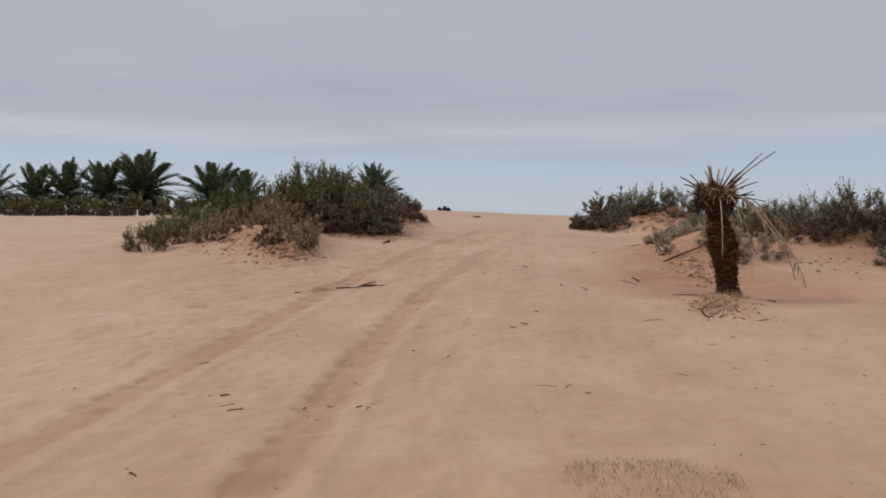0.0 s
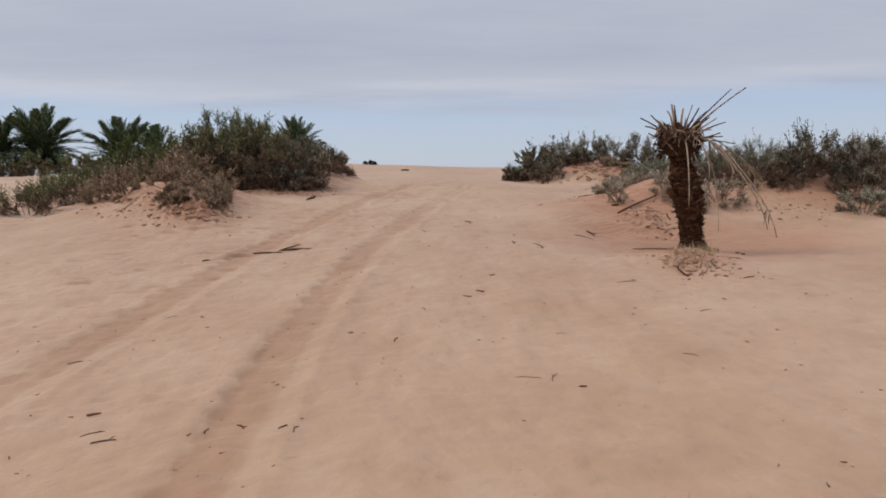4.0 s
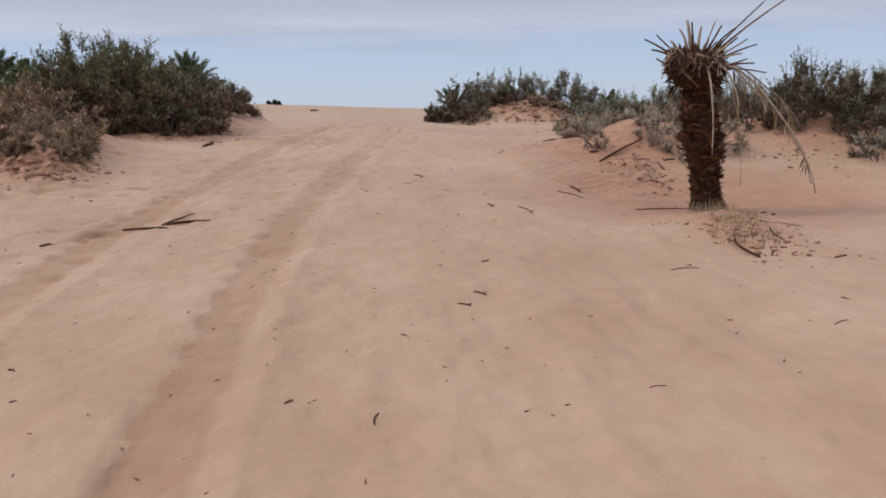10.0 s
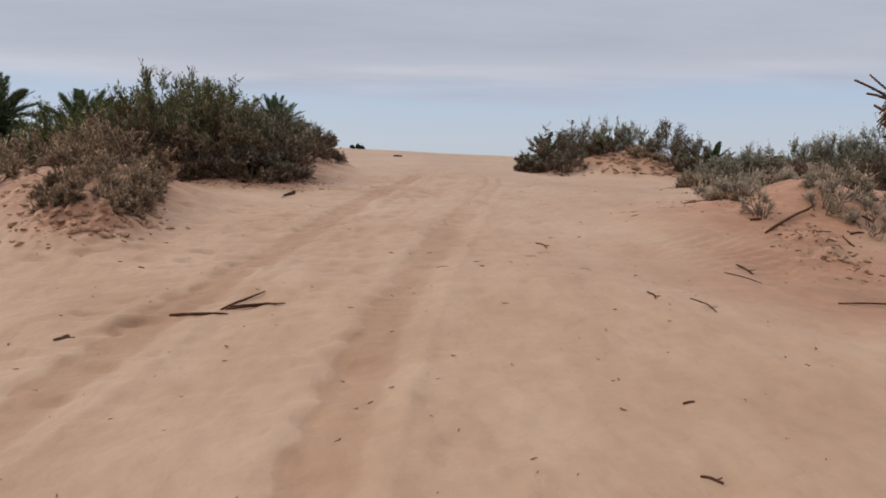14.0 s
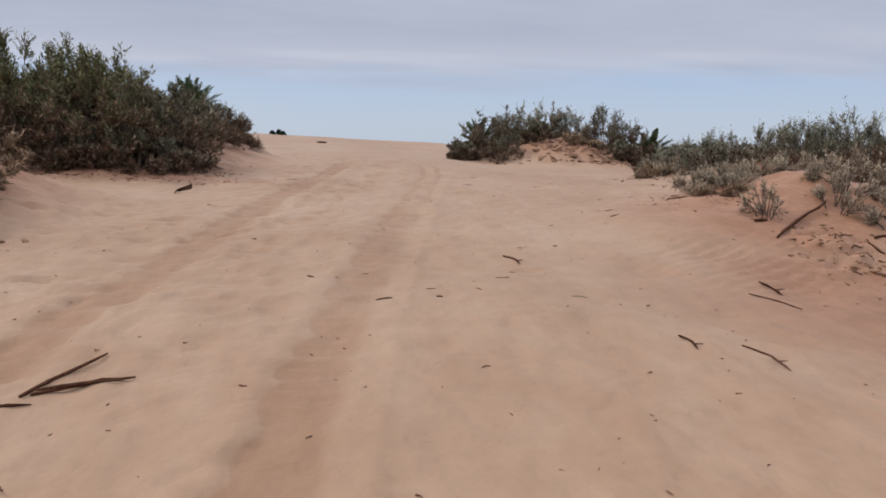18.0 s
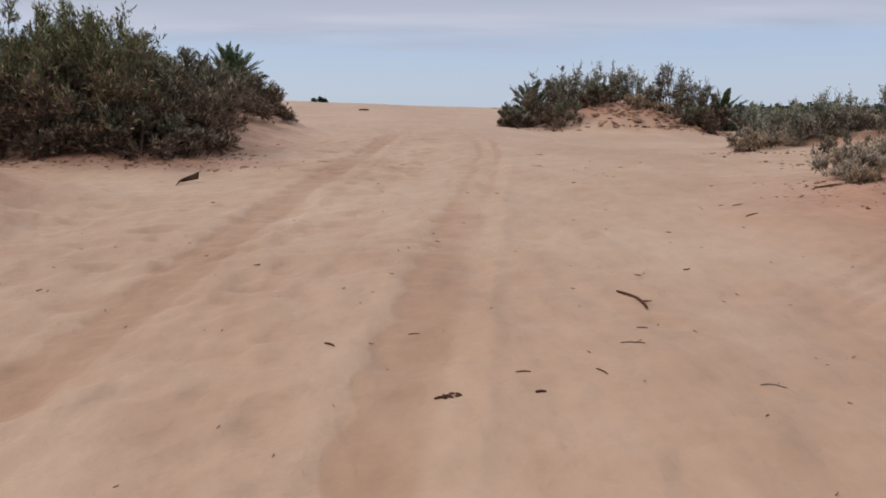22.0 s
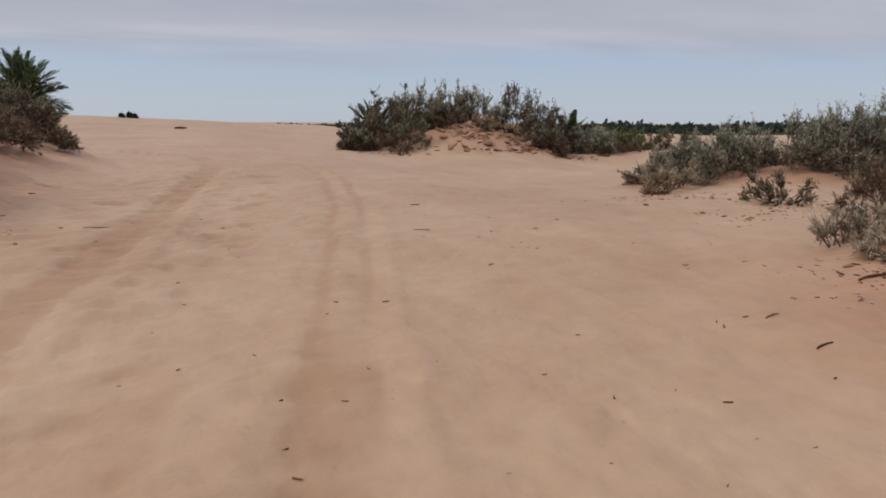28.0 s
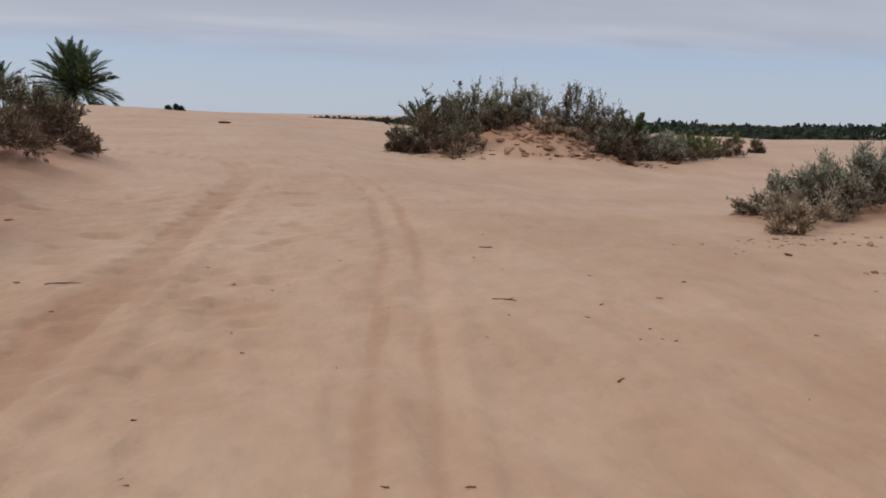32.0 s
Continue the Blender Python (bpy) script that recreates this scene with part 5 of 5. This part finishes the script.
def scatter(name, label, spots, leaf, seed, width=0.3, material=None):
    """Many small bits that lie on the sand round given spots: x, y, spread x, spread y, count."""
    rng = np.random.default_rng(seed)
    px, py = [], []
    for x, y, sx, sy, n in spots:
        px.append(x + rng.normal(0, sx, n))
        py.append(y + rng.normal(0, sy, n))
    px, py = np.concatenate(px), np.concatenate(py)
    p = np.stack([px, py, ground_z(px, py) + 0.003], 1)
    n = len(p)
    a = rng.uniform(0, 6.28, n)
    d = np.stack([np.cos(a), np.sin(a), rng.uniform(-0.02, 0.12, n)], 1)
    ln = leaf * rng.lognormal(0, 0.45, n)
    path = np.stack([p, p + d * ln[:, None] * 0.5 + np.stack([-d[:, 1], d[:, 0], np.zeros(n)], 1) * (rng.normal(0, 0.12, n) * ln)[:, None], p + d * ln[:, None]], 1)
    ob = new(name, quads(name, tube_quads(path, ln * width * 0.42, ln * width * 0.22, 4), material or LITTER))
    return tagged(ob, label, "litter", kind="stuff")


scatter("litter", "dark plant bits and twigs strewn over the sand", (
    (0.5, 9, 3.0, 4.0, 290), (1.0, 14.5, 2.5, 3.0, 130), (3.0, 17, 1.6, 1.6, 35), (2.5, 20.5, 2.0, 2.0, 28), (4.55, 17.3, 0.25, 0.4, 45),
    (-2.2, 9, 1.8, 3.5, 130), (4.5, 9, 1.5, 2.0, 60)), 0.023, 161, 0.28)
scatter("mound_litter", "brown leaf litter and roots on the flank of a sand mound", (
    (-3.5, 15.1, 0.38, 0.25, 120), (-4.5, 16.3, 0.5, 0.5, 80), (-3.1, 16.7, 0.25, 0.35, 70), (-3.0, 20.9, 1.0, 0.22, 190), (-1.6, 21.3, 0.4, 0.3, 80), (-1.35, 22.0, 0.28, 0.4, 130), (4.25, 11.0, 0.28, 0.5, 110),
    (5.25, 15.1, 0.28, 0.4, 60), (4.9, 17.2, 0.3, 0.35, 50), (6.5, 21.5, 0.5, 0.2, 60), (8.6, 15.2, 0.6, 0.5, 90), (7.0, 19.9, 0.6, 0.3, 80), (-7.0, 16.6, 0.5, 0.8, 40)), 0.027, 162, 0.30)
scatter("curled_leaves", "dark curled dry leaves strewn below grey shrubs", (
    (4.5, 17.2, 0.22, 0.40, 20), (4.95, 17.3, 0.22, 0.3, 26), (3.9, 16.9, 0.3, 0.3, 4)), 0.030, 164, 0.22)
scatter("far_litter", "dry roots and plant bits on the face of the far mound", (
    (12.8, 38.6, 1.0, 0.6, 110), (14.0, 37.0, 1.4, 0.3, 90), (9.0, 37.8, 0.9, 0.3, 50)), 0.14, 163)

def clods(name, label, spots, size, seed):
    """Crumbled lumps of crusted red sand."""
    rng = np.random.default_rng(seed)
    g = (1 + 5 ** 0.5) / 2
    base = np.array([(0, a, b * g) for a in (-1, 1) for b in (-1, 1)] + [(a, b * g, 0) for a in (-1, 1) for b in (-1, 1)] + [(a * g, 0, b) for a in (-1, 1) for b in (-1, 1)]) / 1.9
    tri = []
    for i, j, k in itertools.combinations(range(12), 3):
        if max(np.linalg.norm(base[i] - base[j]), np.linalg.norm(base[j] - base[k]), np.linalg.norm(base[i] - base[k])) < 1.1:
            out = np.dot(np.cross(base[j] - base[i], base[k] - base[i]), base[i]) > 0
            tri.append((i, j, k) if out else (i, k, j))
    v, f = [], []
    for x, y, sx, sy, n in spots:
        for i in range(n):
            px, py = x + rng.normal(0, sx), y + rng.normal(0, sy)
            r = size * min(rng.lognormal(-0.1, 0.5), 1.9)
            a = rng.uniform(0, 6.28)
            q = base * (1 + rng.normal(0, 0.33, (12, 3))) * np.array([r * 1.5, r * 0.85, r * 0.75])
            q = np.stack([q[:, 0] * math.cos(a) - q[:, 1] * math.sin(a) + px, q[:, 0] * math.sin(a) + q[:, 1] * math.cos(a) + py, q[:, 2] + gz(px, py) + r * 0.2], 1)
            f += [tuple(k + len(v) for k in t) for t in tri]
            v += [tuple(p) for p in q]
    tagged(new(name, indexed(name, v, f, CLOD, smooth=False)), label, "sand", kind="stuff")


clods("sand_clods", "crumbled lumps of red sand crust below the mounds", (
    (-3.4, 15.0, 0.30, 0.22, 14), (-3.1, 15.7, 0.2, 0.3, 12), (-4.4, 16.2, 0.4, 0.4, 30), (4.25, 11.0, 0.28, 0.45, 110), (5.2, 14.9, 0.3, 0.35, 60),
    (5.1, 16.9, 0.3, 0.3, 25), (7.0, 20.0, 0.6, 0.25, 40), (8.4, 15.2, 0.6, 0.5, 40), (-2.6, 20.9, 0.9, 0.15, 50)), 0.013, 181)

clods("crust_lumps", "larger broken lumps of red sand crust and roots", (
    (-3.4, 14.9, 0.28, 0.16, 12), (-2.95, 15.5, 0.14, 0.30, 10), (-3.6, 15.4, 0.25, 0.2, 12), (-4.8, 15.9, 0.3, 0.12, 16), (-5.4, 16.4, 0.4, 0.2, 14),
    (-2.7, 20.75, 1.0, 0.10, 40), (4.15, 10.85, 0.22, 0.40, 45), (5.35, 14.8, 0.22, 0.3, 32), (5.45, 15.6, 0.25, 0.3, 26), (5.35, 17.3, 0.25, 0.3, 10),
    (7.4, 21.2, 0.5, 0.2, 20), (8.2, 15.2, 0.5, 0.4, 30)), 0.021, 182)

def crust_slabs(name, label, spots, size, seed, material):
    """Tilted, jagged plates of sand crust, half sunk in the slope."""
    rng = np.random.default_rng(seed)
    v, f = [], []
    for x, y, sx, sy, n in spots:
        for i in range(n):
            px, py = x + rng.normal(0, sx), y + rng.normal(0, sy)
            k, r = int(rng.integers(6, 9)), size * min(rng.lognormal(0, 0.4), 2.0)
            ang = np.sort(rng.uniform(0, 2 * np.pi, k))
            rad = r * rng.uniform(0.55, 1.15, k)
            thick, tilt, face = r * rng.uniform(0.25, 0.5), rng.uniform(-0.1, 0.55), rng.normal(-1.57, 0.9)
            ring = np.stack([rad * np.cos(ang) * 1.25, rad * np.sin(ang), np.zeros(k)], 1)
            top, low = ring * np.array([0.86, 0.86, 1]) + np.array([0, 0, thick]) + rng.normal(0, 0.07 * r, (k, 3)), ring
            q = np.concatenate([low, top])
            slope = -math.tan(tilt) * (q[:, 0] * math.cos(face) + q[:, 1] * math.sin(face))
            z0 = gz(px, py) + r * rng.uniform(-0.10, 0.12)
            base = len(v)
            v += [(px + a, py + b, z0 + c + d) for (a, b, c), d in zip(q, slope)]
            f += [(base + j, base + (j + 1) % k, base + k + (j + 1) % k, base + k + j) for j in range(k)]
            f += [tuple(base + k + j for j in range(k)), tuple(base + j for j in range(k - 1, -1, -1))]
    tagged(new(name, indexed(name, v, f, material, smooth=False)), label, "sand", kind="stuff")


crust_slabs("mound_crust", "rough broken crust on the red face of a sand mound", (
    (11.6, 38.0, 0.7, 0.4, 34), (12.8, 38.3, 0.8, 0.6, 60), (13.5, 37.7, 0.6, 0.4, 26), (12.4, 36.9, 1.4, 0.2, 26)), 0.115, 183, CLOD)
crust_slabs("tongue_crust", "pale slabs of sand crust among dry shrubs", (
    (-3.38, 15.0, 0.24, 0.18, 60), (-3.05, 15.65, 0.20, 0.30, 40), (-3.65, 15.5, 0.26, 0.22, 44), (-4.5, 16.2, 0.30, 0.14, 16), (-5.3, 16.6, 0.4, 0.2, 12)), 0.040, 184, CLOD)

# ---- distance: tiny shrubs on the crest and the far woods ----
for i, (x, y, r, h) in enumerate(((-0.3, 66.5, 0.13, 0.20), (0.2, 66.7, 0.17, 0.24), (0.5, 66.4, 0.11, 0.18), (15.6, 70.0, 0.6, 0.6), (17.0, 71.0, 0.8, 0.65),
                                  (18.3, 71.5, 0.8, 0.6), (19.6, 72.0, 0.9, 0.7), (21.0, 72.0, 1.0, 0.7), (22.6, 72.0, 1.0, 0.7))):
    bush(x, y, r, r, h, LEAF_FAR, "tiny dark shrub on the crest of a dune", "shrubs on the crest", 0.4, 0.12, 0.05, 7, 6)


def far_woods():
    rng = np.random.default_rng(171)
    n = 2000
    ang = rng.uniform(radians(9), radians(105), n)
    dist = rng.uniform(200, 340, n)
    cx, cy = np.sin(ang) * dist, 16 + np.cos(ang) * dist
    g = ground_z(cx, cy)
    h = rng.uniform(4.6, 5.5, n) * (1 + 0.07 * np.sin(ang * 23) + 0.05 * np.sin(ang * 71)) + (rng.uniform(0, 1, n) < 0.02) * 0.9
    w = rng.uniform(3.0, 6.0, n)
    per = 32
    who = np.repeat(np.arange(n), per)
    u = unit(rng.normal(size=(n * per, 3))) * rng.uniform(0.5, 1.0, (n * per, 1))
    p = np.stack([cx[who] + u[:, 0] * w[who], cy[who] + u[:, 1] * w[who], g[who] + h[who] * (0.52 + 0.46 * u[:, 2])], 1)
    d = u + rng.normal(0, 0.5, (n * per, 3))
    ob = new("far_woods", quads("far_woods", leaf_quads(rng, p, d, 1.35, 1.6), LEAF_FAR))
    tagged(ob, "dark green belt of far woods along the horizon", "woods", kind="stuff")


far_woods()
